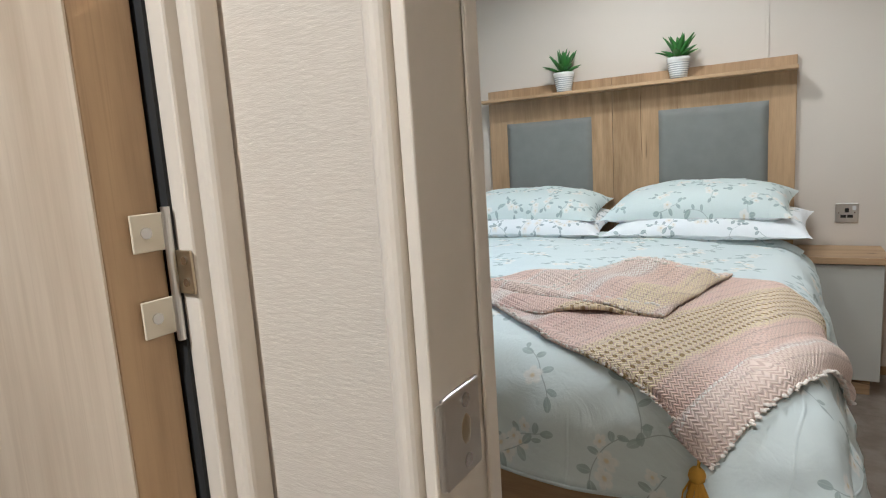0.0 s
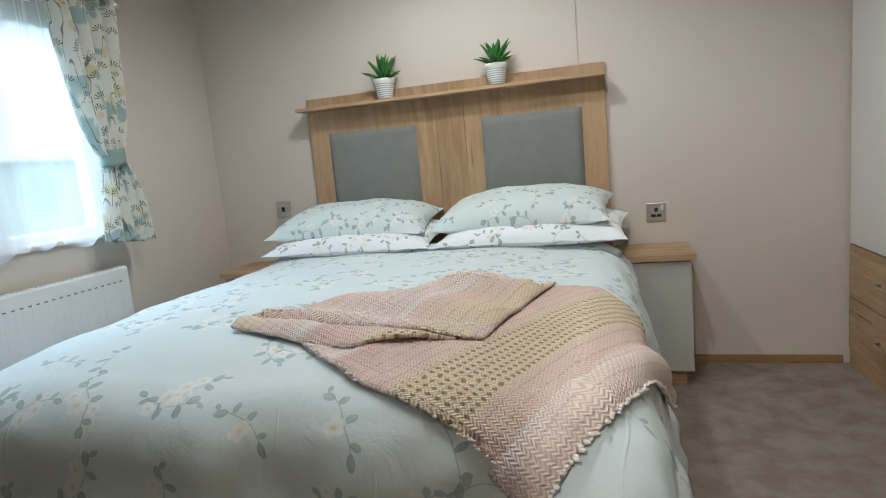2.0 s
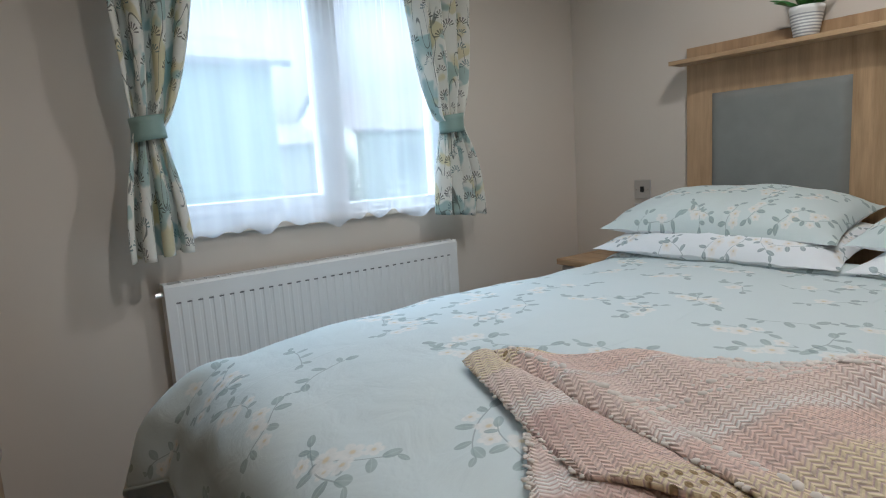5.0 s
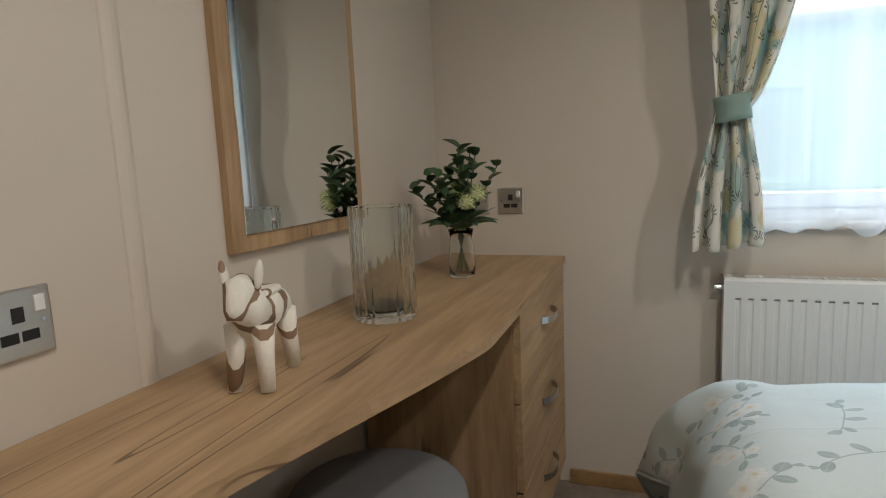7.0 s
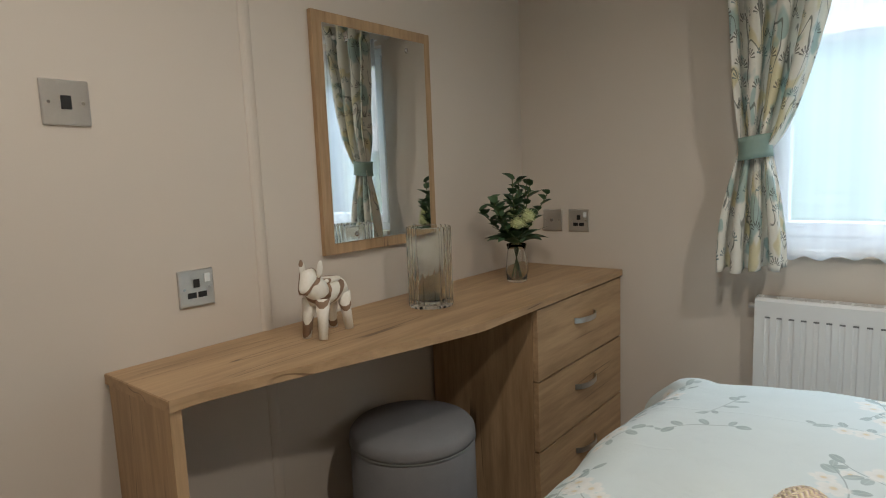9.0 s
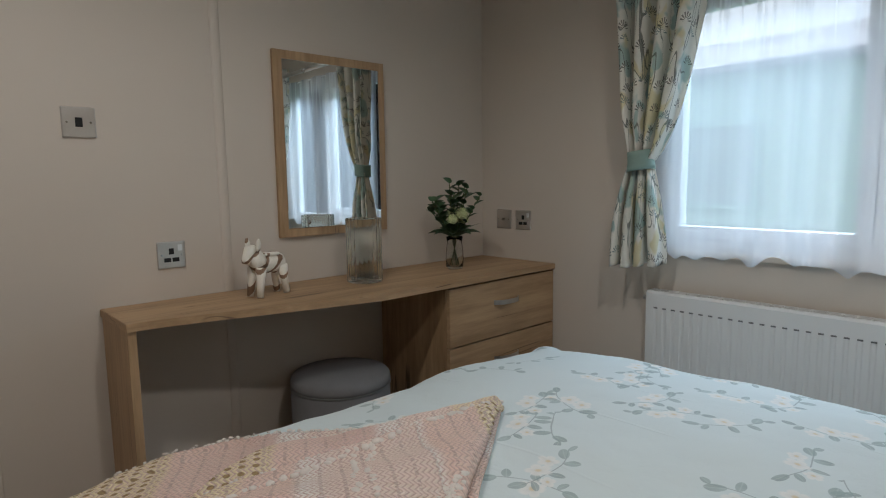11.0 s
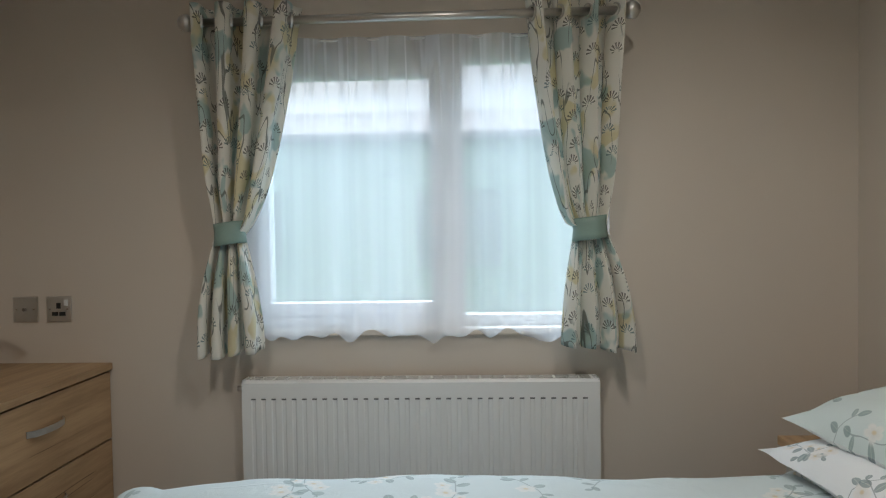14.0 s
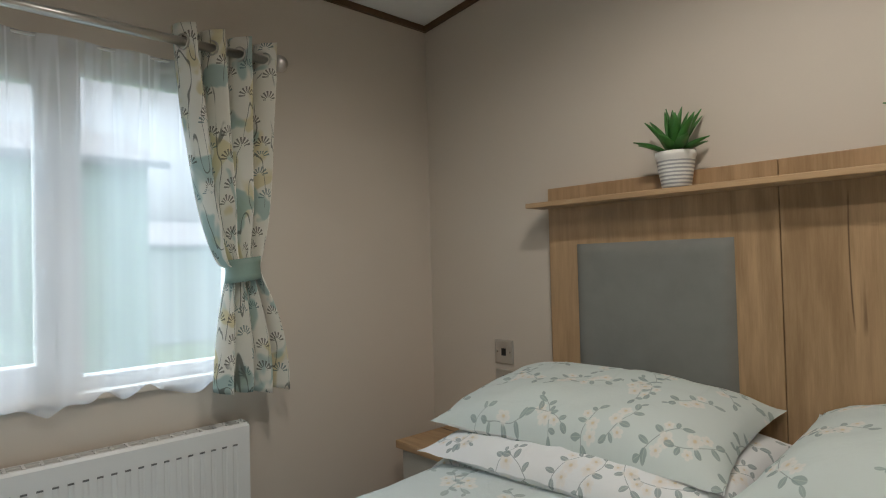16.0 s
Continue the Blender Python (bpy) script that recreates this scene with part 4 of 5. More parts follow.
pillow(pose(0.985, 2.535, 0.728, 5, 0, 2), 0.80, 0.53, 0.115, M_PILLOWW, "white floral pillow beneath another near the window", 1.0)
pillow(pose(1.815, 2.535, 0.728, 5, 0, -2), 0.80, 0.53, 0.115, M_PILLOWW, "white floral pillow beneath another near the cabinet", 2.0)
pillow(pose(0.960, 2.570, 0.800, 8, 1, 4), 0.77, 0.47, 0.155, M_PILLOW, "plump mint floral pillow near the window", 3.0)
pillow(pose(1.770, 2.570, 0.803, 8, -1, -3), 0.77, 0.48, 0.165, M_PILLOW, "plump mint floral pillow near the cabinet", 4.0)

# ---- throw ----
thr = thing("throw_blanket", (1.75, 1.2, 0.70), "pink and cream woven throw, folded at one corner, on the duvet", "blanket")


def quad(a, b, c, d, u, v):
    return tuple(a[i] * (1 - u) * (1 - v) + b[i] * u * (1 - v) + c[i] * u * v + d[i] * (1 - u) * v for i in (0, 1))


WT, ST, ET, NT = (1.235, 1.215), (1.985, 0.735), (2.375, 1.43), (1.86, 1.66)


def low_fn(u, v, off=0.012):
    s, t = quad(WT, ST, ET, NT, u, v)
    edge = 0.028 * math.sin(u * 9 + v * 4) * (1 if v < 0.02 or v > 0.98 else 0.4)
    s += edge * 0.5
    t += edge * 0.5
    return on_bed(s, t, off + 0.005 * nz(s * 12, t * 12, 1))


def throw_uv(fn2):
    def f(a, b):
        s, t = fn2(a, b)
        return ((1.985 - s) * 0.87 + (t - 0.735) * 0.49, s * 0.49 + t * 0.87)
    return f


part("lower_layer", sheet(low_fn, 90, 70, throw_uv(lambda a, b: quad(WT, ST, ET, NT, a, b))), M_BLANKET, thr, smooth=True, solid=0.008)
FT = (1.875, 1.105)


def up_plan(u, v):
    return quad((1.225, 1.205), FT, (1.985, 1.60), (1.55, 1.42), u, v)


def up_fn(u, v):
    s, t = up_plan(u, v)
    inner = min(1.0, min(v / 0.10, (1 - u) / 0.08, u / 0.06, (1 - v) / 0.08))
    roll = -0.004 + 0.020 * math.sin(max(0.0, inner) * math.pi / 2) - 0.006 * max(0.0, inner)
    hump = 0.040 * math.exp(-(((u - 0.55) / 0.22) ** 2 + ((v - 0.72) / 0.25) ** 2)) + 0.013 * math.sin(v * 13 + u * 5) * max(0.0, inner) * (0.35 + u)
    return on_bed(s, t, 0.026 + roll + hump + 0.006 * nz(s * 10, t * 10, 4))


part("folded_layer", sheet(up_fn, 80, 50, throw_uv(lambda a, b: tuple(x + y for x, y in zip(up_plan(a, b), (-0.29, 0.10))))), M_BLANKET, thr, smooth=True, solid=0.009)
rnd = random.Random(7)


def hem_plan(u, v):
    a = tuple(ST[i] + (ET[i] - ST[i]) * v for i in (0, 1))
    return (a[0] + 0.028 - 0.075 * u + 0.012 * math.sin(v * 8), a[1] - 0.018 + 0.045 * u)


part("turned_hem", sheet(lambda u, v: on_bed(*hem_plan(u, v), 0.014 + 0.016 * math.sin(u * 3.1) + 0.004 * nz(v * 9, u)), 10, 60, throw_uv(lambda a, b: tuple(x + 0.1 for x in hem_plan(a, b)))), M_BLANKET, thr, smooth=True, solid=0.008)


def mid_fn(u, v):
    s, t = quad((1.215, 1.165), (1.60, 1.035), (1.82, 1.11), (1.24, 1.225), u, v)
    return on_bed(s, t, 0.014 + 0.016 * math.sin(v * 3.1) + 0.004 * nz(s * 14, t * 14, 6))


part("middle_fold", sheet(mid_fn, 50, 14, throw_uv(lambda a, b: quad((1.42, 1.165), (1.80, 1.035), (2.02, 1.11), (1.44, 1.225), a, b))), M_BLANKET, thr, smooth=True, solid=0.009)


def slub(bm, p, r):
    blob(bm, p + Vector((rnd.uniform(-0.004, 0.004), rnd.uniform(-0.004, 0.004), rnd.uniform(0.001, 0.005))), (r * rnd.uniform(1.0, 1.9), r, r * 0.7), (0, 0, rnd.uniform(0, 180)), sub=1)


bm = bmesh.new()
for v0 in (0.09, 0.76, 0.82, 0.88, 0.94, 0.99):
    for i in range(64):
        if rnd.random() < 0.85:
            slub(bm, up_fn(0.05 + 0.93 * i / 63, v0 + rnd.uniform(-0.008, 0.008)), rnd.uniform(0.0045, 0.0075))
for u0 in (0.44, 0.49):
    for i in range(34):
        slub(bm, up_fn(u0 + rnd.uniform(-0.006, 0.006), 0.1 + 0.88 * i / 33), rnd.uniform(0.004, 0.0065))
for i in range(110):
    slub(bm, on_bed(*hem_plan(0.0, i / 109), 0.018), rnd.uniform(0.0035, 0.006))
    slub(bm, low_fn(i / 109, 0.0, 0.014), rnd.uniform(0.0025, 0.0045))
for i in range(60):
    slub(bm, up_fn(i / 59, 0.0), rnd.uniform(0.003, 0.005))
    slub(bm, mid_fn(i / 59, 0.0), rnd.uniform(0.0025, 0.004))
tagged(part("fringe", bm, M_TUFT, thr, "cream wool slubs and fringe", smooth=True), kind="stuff")
tip = low_fn(1.0, 0.0, 0.016)
tassel = part("tassel", blob(bmesh.new(), tip + Vector((0.0, -0.012, -0.045)), (0.016, 0.016, 0.018), sub=2), M_MUSTARD, thr, "mustard yellow yarn tassel", smooth=True)
bm = bmesh.new()
for i in range(90):
    a, r = rnd.uniform(0, 6.283), rnd.uniform(0.004, 0.014)
    k0 = tip + Vector((r * 0.6 * math.cos(a), -0.014 + r * 0.6 * math.sin(a), -0.05))
    k1 = tip + Vector((2.2 * r * math.cos(a), -0.020 + 1.6 * r * math.sin(a), -0.125 - rnd.uniform(0, 0.03)))
    tube(bm, [k0, (k0 + k1) / 2 + Vector((0.004 * math.cos(a), 0.003 * math.sin(a), 0.01)), k1], 0.0018, 4)
part("skirt", bm, M_MUSTARD, tassel)
bm = tube(bmesh.new(), [tip, tip + Vector((0.003, -0.01, -0.02)), tip + Vector((0, -0.012, -0.04))], 0.003, 6)
part("cord", bm, M_MUSTARD, tassel)


# ---- bedside cabinets ----
def bedside(x0, x1, hinge_left, label):
    c = thing("bedside_cabinet", ((x0 + x1) / 2, 2.70, 0), label, "bedside cabinet", "bedside cabinets")
    part("plinth", boxed(x0 + 0.012, x1 - 0.030, 2.575, 2.85, 0.0, 0.07, bevel=0.001), M_OAKX, c)
    part("body", boxed(x0, x1, 2.556, 2.847, 0.0705, 0.562, bevel=0.0015), M_OAKZ, c)
    d = part("door", boxed(x0 + 0.002, x1 - 0.002, 2.536, 2.555, 0.073, 0.556, bevel=0.002), M_DOORW, c, "pale grey slab door")
    part("top", boxed(x0 - 0.016, x1 + 0.016, 2.52, 2.848, 0.5625, 0.589, bevel=0.002), M_OAKX, c, "oak-effect top")
    hx = x0 + 0.045 if hinge_left else x1 - 0.045
    pts = [(hx, 2.536, 0.50), (hx, 2.514, 0.496), (hx, 2.508, 0.44), (hx, 2.514, 0.384), (hx, 2.536, 0.38)]
    part("handle", tube(bmesh.new(), pts, 0.006, 8), M_STEEL, d, "brushed steel bow handle", smooth=True)


bedside(2.178, 2.462, True, "narrow oak and pale grey bedside cabinet beside the socket")
bedside(0.185, 0.560, False, "narrow oak and pale grey bedside cabinet near the window")

# ---- plants on the shelf ----


def succulent(x, seed, label):
    p = thing("potted_succulent", (x, 2.786, 1.394), label, "plant", "potted plants on the headboard shelf")
    bm = bmesh.new()
    uvl = bm.loops.layers.uv.new("UVMap")
    z = 1.3945
    lathe(bm, x, 2.786, [(0.034, z), (0.038, z + 0.004), (0.046, z + 0.05), (0.051, z + 0.082), (0.053, z + 0.084), (0.053, z + 0.098), (0.047, z + 0.098), (0.045, z + 0.082)], 36, uvl=uvl)
    part("pot", bm, M_POT, p, "white ceramic pot with grey combed stripes", smooth=True)
    part("soil", tube(bmesh.new(), [(x, 2.786, z + 0.08), (x, 2.786, z + 0.088)], 0.0445, 20), M_DARK, p)
    rr = random.Random(seed)
    bm = bmesh.new()
    for ring, (cnt, tilt, ln) in enumerate(((8, 1.0, 0.105), (8, 0.58, 0.130), (5, 0.22, 0.125))):
        for i in range(cnt):
            a = 2 * math.pi * (i + 0.4 * ring) / cnt + rr.uniform(-0.2, 0.2)
            ti = tilt + rr.uniform(-0.12, 0.15)
            w = (math.sin(ti) * math.cos(a), 0.75 * math.sin(ti) * math.sin(a), math.cos(ti))
            base = Vector((x, 2.786, z + 0.086)) + Vector((w[0], w[1], 0)) * 0.012
            blade(bm, base, w, ln * rr.uniform(0.85, 1.15), 0.034, droop=0.12 * tilt, cup=0.22)
    part("leaves", bm, M_SUCC, p, "pointed green rosette leaves", smooth=True, solid=0.0025)


succulent(1.090, 3, "green succulent in a striped white pot on the shelf")
succulent(1.656, 9, "green succulent in a striped white pot nearer the shelf end")

# ---- wardrobe ----
wd = thing("wardrobe", (3.43, 2.1, 0), "fitted wardrobe with white doors over oak-effect drawers", "wardrobe")
WX = 3.138
part("carcass", boxed(WX + 0.02, E - 0.001, 1.30, 2.845, 0.0, 2.30, bevel=0.001), M_OAKZ, wd)
part("plinth", boxed(WX + 0.004, WX + 0.019, 1.302, 2.84, 0.0, 0.075), M_OAKY, wd)
for y0, y1 in ((1.302, 2.07), (2.074, 2.842)):
    part("door", boxed(WX, WX + 0.019, y0, y1, 0.552, 2.27, bevel=0.0015), M_WARD, wd, "white slab door")
    for z0, z1 in ((0.080, 0.312), (0.317, 0.546)):
        dr = part("drawer_front", boxed(WX - 0.001, WX + 0.019, y0, y1, z0, z1, bevel=0.0015), M_OAKY, wd, "oak-effect drawer front")
        ym, zm = (y0 + y1) / 2, (z0 + z1) / 2
        part("handle", tube(bmesh.new(), [(WX, ym - 0.07, zm), (WX - 0.022, ym - 0.065, zm), (WX - 0.026, ym, zm), (WX - 0.022, ym + 0.065, zm), (WX, ym + 0.07, zm)], 0.005, 8), M_STEEL, dr, "steel bow handle", smooth=True)

# ---- dressing table ----
DT = 0.782
desk = thing("dressing_table", (0.85, 0.2, 0), "curved oak-effect dressing table with knee space and three drawers", "dressing table")


def front_y(x):
    """A shallow bow over the drawers, then a sweep back to the narrow end."""
    if x < 0.92:
        return 0.430 + 0.008 * x / 0.92
    t = min(1.0, (x - 0.92) / 0.68)
    return 0.438 - 0.163 * (0.75 * t + 0.25 * t * t * (3 - 2 * t))


def curved_top(x0, x1, z0, z1, back, inset=0.0, n=60):
    bm = bmesh.new()
    lo, hi = [], []
    pts = [(x0 + (x1 - x0) * i / n, front_y(x0 + (x1 - x0) * i / n) - inset) for i in range(n + 1)] + [(x1, back), (x0, back)]
    lo = [bm.verts.new((x, y, z0)) for x, y in pts]
    hi = [bm.verts.new((x, y, z1)) for x, y in pts]
    bm.faces.new(lo[::-1])
    top = bm.faces.new(hi)
    for i in range(len(pts)):
        j = (i + 1) % len(pts)
        bm.faces.new((lo[i], lo[j], hi[j], hi[i]))
    bmesh.ops.bevel(bm, geom=[e for e in top.edges], offset=0.0015, segments=2, affect="EDGES")
    return bm


part("top", curved_top(0.002, 1.655, DT - 0.022, DT, 0.0015), M_OAKX, desk)
part("end_panel", boxed(1.630, 1.653, 0.014, 0.268, 0.0, DT - 0.0225, bevel=0.001), M_OAKZ, desk)
part("drawer_side", boxed(0.608, 0.628, 0.014, 0.405, 0.0, DT - 0.0225, bevel=0.001), M_OAKZ, desk)
part("drawer_side", boxed(0.003, 0.020, 0.014, 0.405, 0.0, DT - 0.0225, bevel=0.001), M_OAKZ, desk)
part("drawer_back", boxed(0.021, 0.607, 0.014, 0.03, 0.0, DT - 0.0225), M_OAKZ, desk)
part("drawer_carcass", boxed(0.021, 0.607, 0.031, 0.395, 0.082, DT - 0.035), M_DARK, desk, "shadowed drawer interior")
part("plinth", boxed(0.021, 0.607, 0.375, 0.394, 0.0, 0.08), M_OAKX, desk)
for z0, z1 in ((0.085, 0.302), (0.308, 0.525), (0.531, 0.752)):
    dr = part("drawer_front", boxed(0.006, 0.626, 0.4055, 0.424, z0, z1, bevel=0.0015), M_OAKX, desk)
    zm = z0 + (z1 - z0) * 0.62
    bm = bmesh.new()
    pr = []
    for i in range(11):
        t = i / 10 * 2 - 1
        pr.append([bm.verts.new((0.316 + 0.072 * t, 0.4245 + 0.026 * (1 - t * t) ** 0.6 + q, zm + h)) for q, h in ((0, -0.009), (0.003, -0.009), (0.003, 0.009), (0, 0.009))])
    for a, b in zip(pr, pr[1:]):
        for j in range(4):
            bm.faces.new((a[j], a[(j + 1) % 4], b[(j + 1) % 4], b[j]))
    bm.faces.new(pr[0])
    bm.faces.new(pr[-1][::-1])
    part("handle", bm, M_STEEL, dr, "brushed steel bow handle")

mir = thing("wall_mirror", (0.833, 0.01, 0.95), "rectangular mirror with chrome clips on an oak-effect backing", "mirror")
part("backing_frame", boxed(0.596, 1.069, 0.001, 0.017, 0.949, 1.609, bevel=0.001), M_OAKZ, mir)
part("mirror_glass", boxed(0.627, 1.038, 0.0173, 0.0215, 0.980, 1.578, bevel=0.0012), M_MIRROR, mir)
for x in (0.71, 0.955):
    for z in (1.0, 1.545):
        part("clip", blob(bmesh.new(), (x, 0.0215, z), (0.008, 0.005, 0.008)), M_CHROME, mir, "round chrome clip", smooth=True)

mir.location.y += 0.0035
mir.rotation_euler.z = radians(-0.9)

st = thing("stool", (0.965, 0.215, 0), "round grey velvet storage stool with lidded cushion top", "stool")
part("drum", lathe(bmesh.new(), 0.965, 0.215, [(0.168, 0.001), (0.173, 0.01), (0.175, 0.20), (0.174, 0.43), (0.171, 0.437)], 48), M_STOOL, st, smooth=True)
part("lid", lathe(bmesh.new(), 0.965, 0.215, [(0.170, 0.440), (0.175, 0.443), (0.176, 0.452), (0.174, 0.468), (0.166, 0.478), (0.12, 0.487), (0.05, 0.490)], 48), M_STOOL, st, "grey velvet padded lid", smooth=True)
part("piping", lathe(bmesh.new(), 0.965, 0.215, [(0.1735, 0.437), (0.177, 0.4395), (0.1735, 0.442)], 48, cap=False), M_PAD, st, smooth=True)

vs = thing("ribbed_vase", (0.828, 0.187, DT), "tall smoky green ribbed glass vase standing empty on the table", "vase")
H = 0.232
bm = bmesh.new()
z = DT + 0.0006
n_ = 160
outer_ = [(0.058, z), (0.0605, z + 0.004), (0.0605, z + H - 0.003), (0.0595, z + H), (0.0575, z + H), (0.0565, z + H - 0.004), (0.0565, z + 0.012), (0.03, z + 0.010)]
lathe(bm, 0.828, 0.187, outer_, n_, ribs=20, depth=0.005)
part("glass", bm, M_VASE, vs, smooth=True)
part("foot", lathe(bmesh.new(), 0.828, 0.187, [(0.030, z + 0.0135), (0.052, z + 0.0135), (0.0545, z + 0.016), (0.050, z + 0.0185), (0.028, z + 0.0165)], 48), M_VASE, vs, "thick glass foot", smooth=True)

jar = thing("flower_vase", (0.392, 0.210, DT), "small clear glass vase of cream blooms and eucalyptus", "vase of flowers")
z = DT + 0.0006
bm = bmesh.new()
lathe(bm, 0.392, 0.21, [(0.030, z), (0.035, z + 0.006), (0.038, z + 0.04), (0.034, z + 0.09), (0.030, z + 0.11), (0.035, z + 0.132), (0.033, z + 0.132), (0.028, z + 0.11), (0.032, z + 0.09), (0.0355, z + 0.04), (0.031, z + 0.009)], 40)
part("glass", bm, M_JAR, jar, smooth=True)
rr = random.Random(21)
ctr = Vector((0.392, 0.21, 0))
bm = bmesh.new()
ends = []
for i in range(11):
    a = i * 2.4 + rr.uniform(-0.3, 0.3)
    sp_ = rr.uniform(0.03, 0.135)
    low = ctr + Vector((-0.018 * math.cos(a), -0.018 * math.sin(a), z + 0.014))
    neck = ctr + Vector((0.012 * math.cos(a), 0.012 * math.sin(a), z + 0.13))
    hi = ctr + Vector((sp_ * math.cos(a), sp_ * math.sin(a), z + rr.uniform(0.29, 0.385) - 0.7 * sp_))
    tube(bm, [low, neck, hi], 0.0018, 6)
    ends.append((neck, hi, a))
part("stems", bm, M_STEM, jar, "green stems in water")
bm = bmesh.new()
for neck, hi, a in ends:
    for q in range(9):
        t = 0.15 + 0.85 * q / 8
        p = neck.lerp(hi, t)
        ang = a + q * 2.1
        w = (math.cos(ang) * 0.8, math.sin(ang) * 0.8, 0.55)
        blade(bm, p, w, rr.uniform(0.038, 0.060), rr.uniform(0.026, 0.038), 0.15, n=5)
part("leaves", bm, M_LEAF, jar, "dark eucalyptus leaves", smooth=True)
bm = bmesh.new()
for i in range(9):
    a = i * 0.72
    blade(bm, ctr + Vector((0.02 * math.cos(a), 0.02 * math.sin(a), z + 0.135)), (math.cos(a), math.sin(a), 0.55), 0.105, 0.052, 0.35)
part("broad_leaves", bm, M_LEAF, jar, "broad dark green leaves", smooth=True)
for (dx, dy, h, r) in ((0.035, 0.03, 0.205, 0.026), (0.005, 0.05, 0.225, 0.028), (-0.03, 0.025, 0.20, 0.022), (0.0, -0.01, 0.235, 0.022)):
    bm = bmesh.new()
    c = ctr + Vector((dx, dy, z + h))
    blob(bm, c, (r * 0.8, r * 0.8, r * 0.7))
    for q in range(70):
        th, ph = math.acos(1 - 1.5 * (q + 0.5) / 70), q * 2.39996
        d = Vector((math.sin(th) * math.cos(ph), math.sin(th) * math.sin(ph), math.cos(th)))
        blade(bm, c + d * r * 0.6, d, r * 0.55, r * 0.30, 0.0, n=2)
    part("bloom", bm, M_BLOOM, jar, "cream green pompom bloom", smooth=True)
bm = bmesh.new()
for i in range(2):
    a = 2.2 + i * 2.4
    b0 = ctr + Vector((0, 0, z + 0.15))
    for q in range(22):
        t = q / 22
        p = b0 + Vector((math.cos(a), math.sin(a), 0.35)) * 0.11 * t
        for sgn in (-1, 1):
            blade(bm, p, (math.cos(a + sgn * 1.1), math.sin(a + sgn * 1.1), 0.3), 0.026 * (1.1 - t), 0.004, 0.1, n=2)
part("fern_fronds", bm, M_LEAF, jar, "feathery fern fronds")

# carved animal: head towards the doorway
bm = bmesh.new()
ax, ay, az = 1.200, 0.165, DT + 0.001
tube(bm, [(ax - 0.066, ay, az + 0.100), (ax - 0.055, ay, az + 0.103), (ax - 0.010, ay, az + 0.102), (ax + 0.035, ay, az + 0.104), (ax + 0.050, ay, az + 0.106)], [0.016, 0.029, 0.031, 0.032, 0.020], 16)
tube(bm, [(ax + 0.026, ay, az + 0.098), (ax + 0.046, ay, az + 0.128), (ax + 0.056, ay, az + 0.154)], [0.034, 0.028, 0.020], 14)
tube(bm, [(ax + 0.046, ay, az + 0.160), (ax + 0.064, ay, az + 0.152), (ax + 0.082, ay, az + 0.122), (ax + 0.086, ay, az + 0.112)], [0.013, 0.022, 0.015, 0.010], 14)
for sx, sy, lean in ((0.040, -0.018, 0.012), (0.040, 0.018, 0.014), (-0.048, -0.018, -0.012), (-0.048, 0.018, -0.010)):
    tube(bm, [(ax + sx, ay + sy, az + 0.095), (ax + sx + lean * 0.4, ay + sy * 1.2, az + 0.055), (ax + sx + lean, ay + sy * 1.4, az)], [0.019, 0.0135, 0.0105], 10)
for sy in (-1, 1):
    blob(bm, (ax + 0.052, ay + sy * 0.025, az + 0.168), (0.010, 0.0055, 0.023), (sy * -8, 0, 0))
box(bm, ax - 0.040, ax + 0.020, ay - 0.022, ay + 0.022, az + 0.126, az + 0.139, 0.006)
tube(bm, [(ax - 0.064, ay, az + 0.110), (ax - 0.072, ay, az + 0.086)], [0.007, 0.004], 8)
bmesh.ops.rotate(bm, cent=(ax, ay, az), matrix=Matrix.Rotation(radians(15), 3, "Z"), verts=bm.verts)
solo("carved_animal_ornament", bm, M_RAM, "whitewashed carved wooden animal with brown stripes on the table", "ornament", smooth=True)

# ---- outside ----
GZ = -0.65
bm = bmesh.new()
vsq = [bm.verts.new(p) for p in ((-400, -400, GZ), (400, -400, GZ), (400, 400, GZ), (-400, 400, GZ))]
bm.faces.new(vsq)
structure("ground", bm, M_GRASS, "mown grass between the holiday homes", "ground")


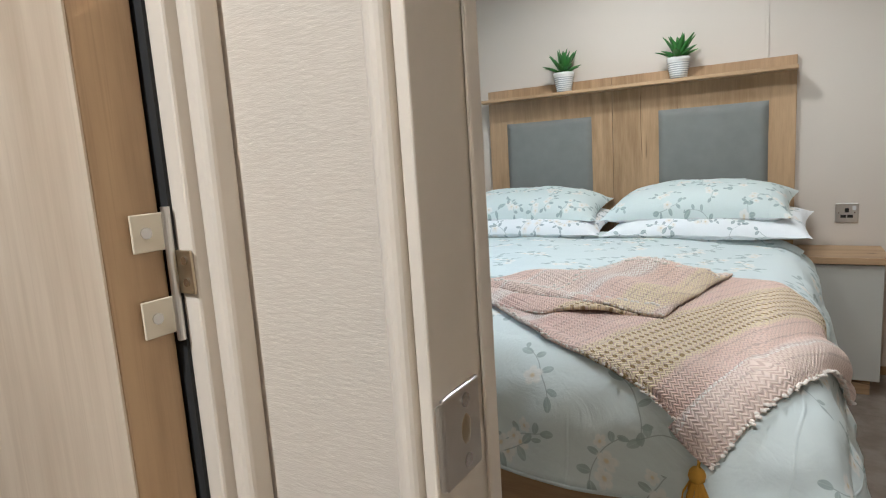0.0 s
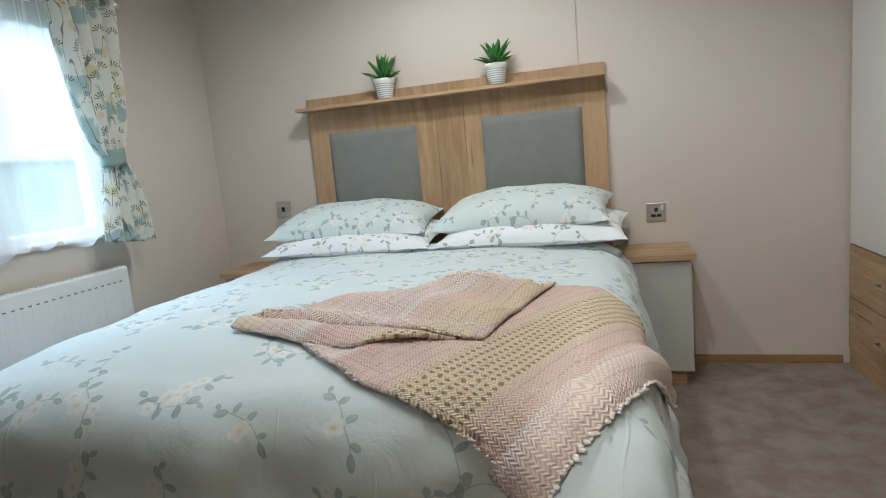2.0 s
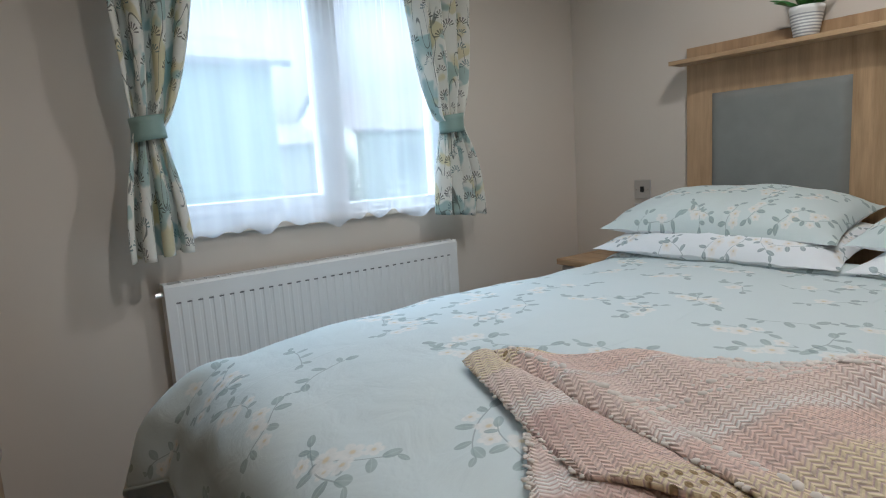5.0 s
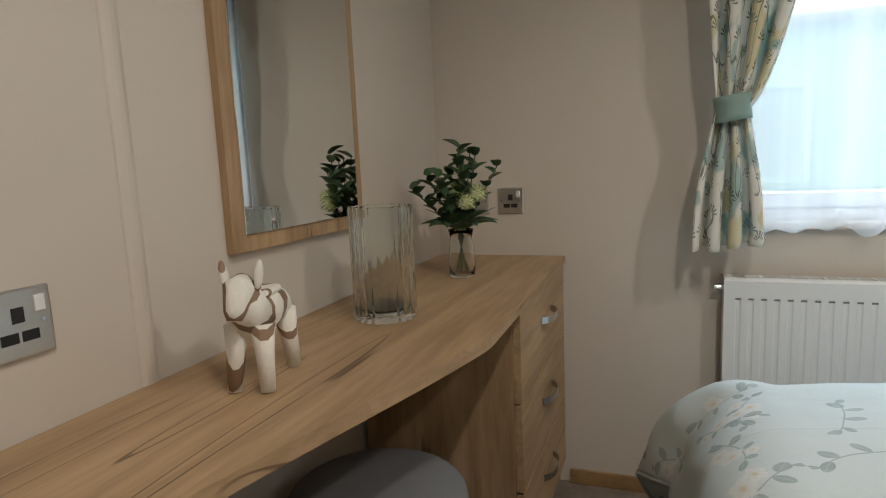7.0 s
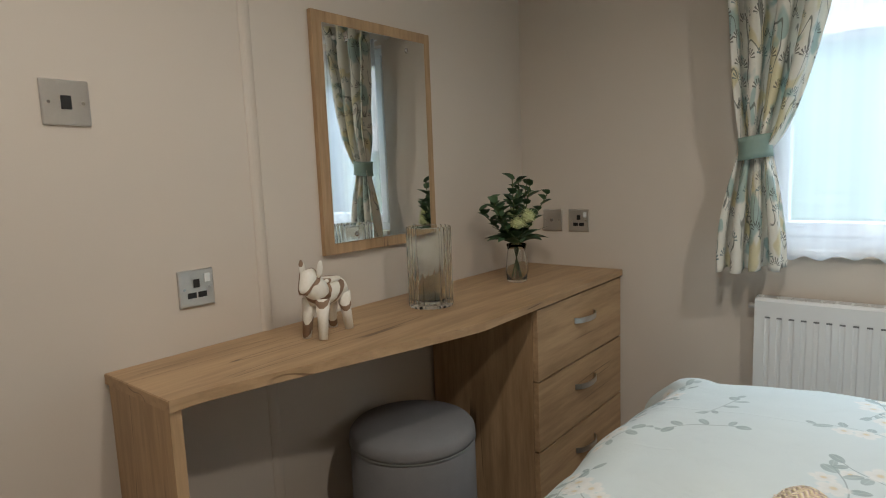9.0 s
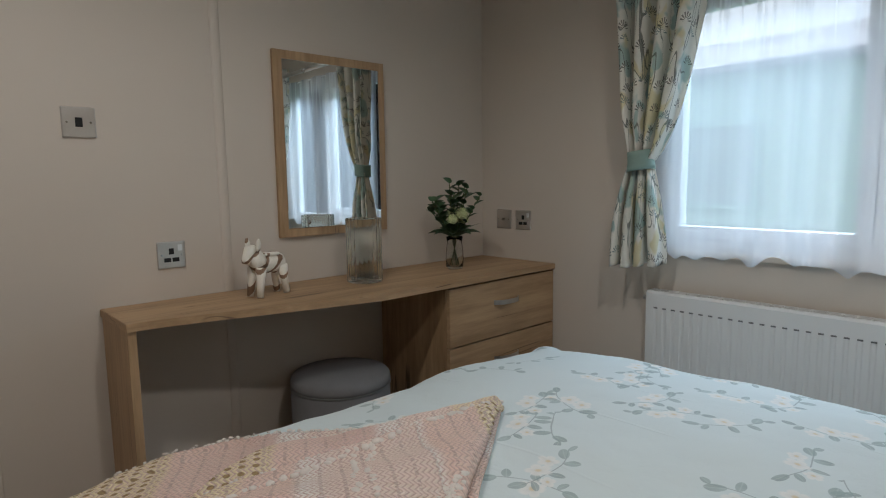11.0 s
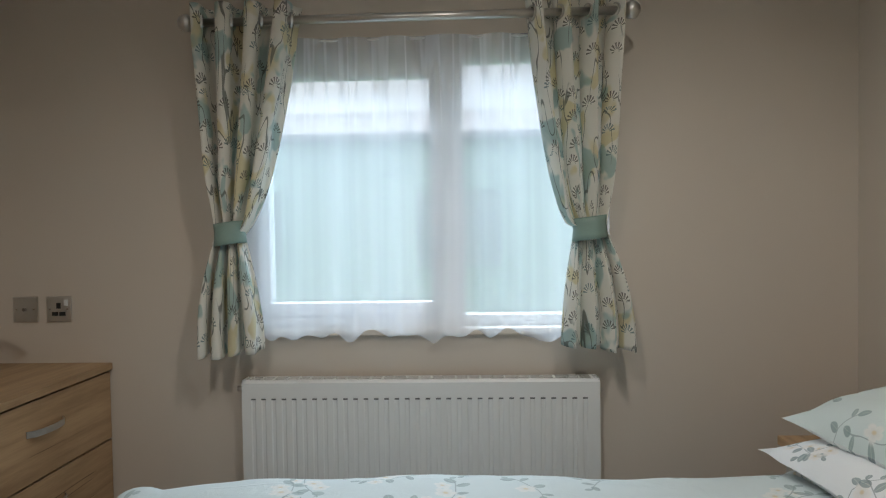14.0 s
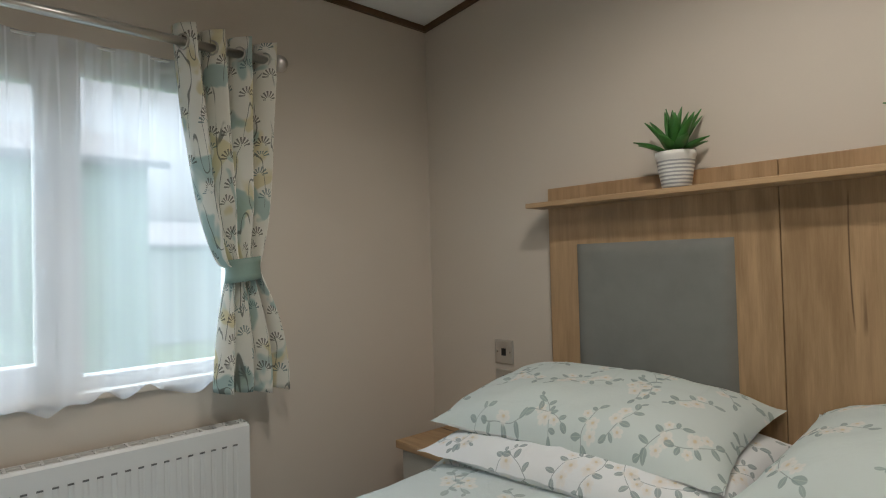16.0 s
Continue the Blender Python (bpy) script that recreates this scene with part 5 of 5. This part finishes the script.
def holiday_home(x0, x1, y0, y1, eave, ridge, clad, label):
    h = thing("holiday_home", ((x0 + x1) / 2, (y0 + y1) / 2, GZ), label, "holiday home", "neighbouring holiday homes")
    bm = bmesh.new()
    nb = 22
    for i in range(nb):
        z0 = GZ + (eave - GZ) * i / nb
        z1 = GZ + (eave - GZ) * (i + 1) / nb
        box(bm, x0, x1, y0, y1, z0 + 0.006, z1)
        box(bm, x0 + 0.02, x1 - 0.02, y0 + 0.02, y1 - 0.02, z0, z0 + 0.006)
    part("wall", bm, clad, h)
    bm = bmesh.new()
    xm = (x0 + x1) / 2
    o = 0.18
    a = [(x0 - o, eave - 0.02), (xm, ridge), (x1 + o, eave - 0.02), (x1 + o, eave + 0.06), (xm, ridge + 0.08), (x0 - o, eave + 0.06)]
    v0 = [bm.verts.new((x, y0 - o, z)) for x, z in a]
    v1 = [bm.verts.new((x, y1 + o, z)) for x, z in a]
    for i in range(6):
        bm.faces.new((v0[i], v0[(i + 1) % 6], v1[(i + 1) % 6], v1[i]))
    for q in ((0, 1, 4, 5), (1, 2, 3, 4)):
        bm.faces.new([v0[i] for i in q])
        bm.faces.new([v1[i] for i in q])
    part("roof", bm, M_ROOF, h, "grey tile-effect roof")
    for y in (y0, y1 - 0.02):
        bm = bmesh.new()
        f = [bm.verts.new(p) for p in ((x0, y, eave), (x1, y, eave), (xm, y, ridge), (x0, y + 0.02, eave), (x1, y + 0.02, eave), (xm, y + 0.02, ridge))]
        bm.faces.new(f[:3])
        bm.faces.new(f[3:])
        for a, b in ((0, 1), (1, 2), (2, 0)):
            bm.faces.new((f[a], f[b], f[b + 3], f[a + 3]))
        part("gable", bm, clad, h)
    y = y0 + 1.2
    while y < y1 - 1.6:
        w = part("window", frame_of(x1 - 0.01, x1 + 0.03, y, y + 1.1, 0.75, 1.75, 0.05), clad, h)
        part("pane", boxed(x1 - 0.005, x1 + 0.008, y + 0.06, y + 1.04, 0.81, 1.69), M_FARGLASS, w)
        y += 2.6


holiday_home(-8.7, -5.0, -8.0, 3.25, 2.30, 2.95, M_CLAD, "pale green clad holiday home with a grey roof")
holiday_home(-18.0, -13.5, -2.0, 8.0, 1.75, 2.45, M_CLAD2, "cream clad holiday home farther across the grass")
holiday_home(-18.5, -13.2, 8.7, 19.0, 2.05, 3.45, M_CLAD2, "cream clad holiday home with a taller grey roof")
bm = bmesh.new()
rr = random.Random(5)
for i in range(260):
    y = -30 + i * 0.35
    blob(bm, (-32 + rr.uniform(-0.6, 0.6), y, GZ + rr.uniform(0.5, 1.6)), (rr.uniform(0.6, 1.0),) * 3, sub=1)
solo("hedge", bm, M_HEDGE, "dense green boundary hedge in the distance", "hedge", "stuff")
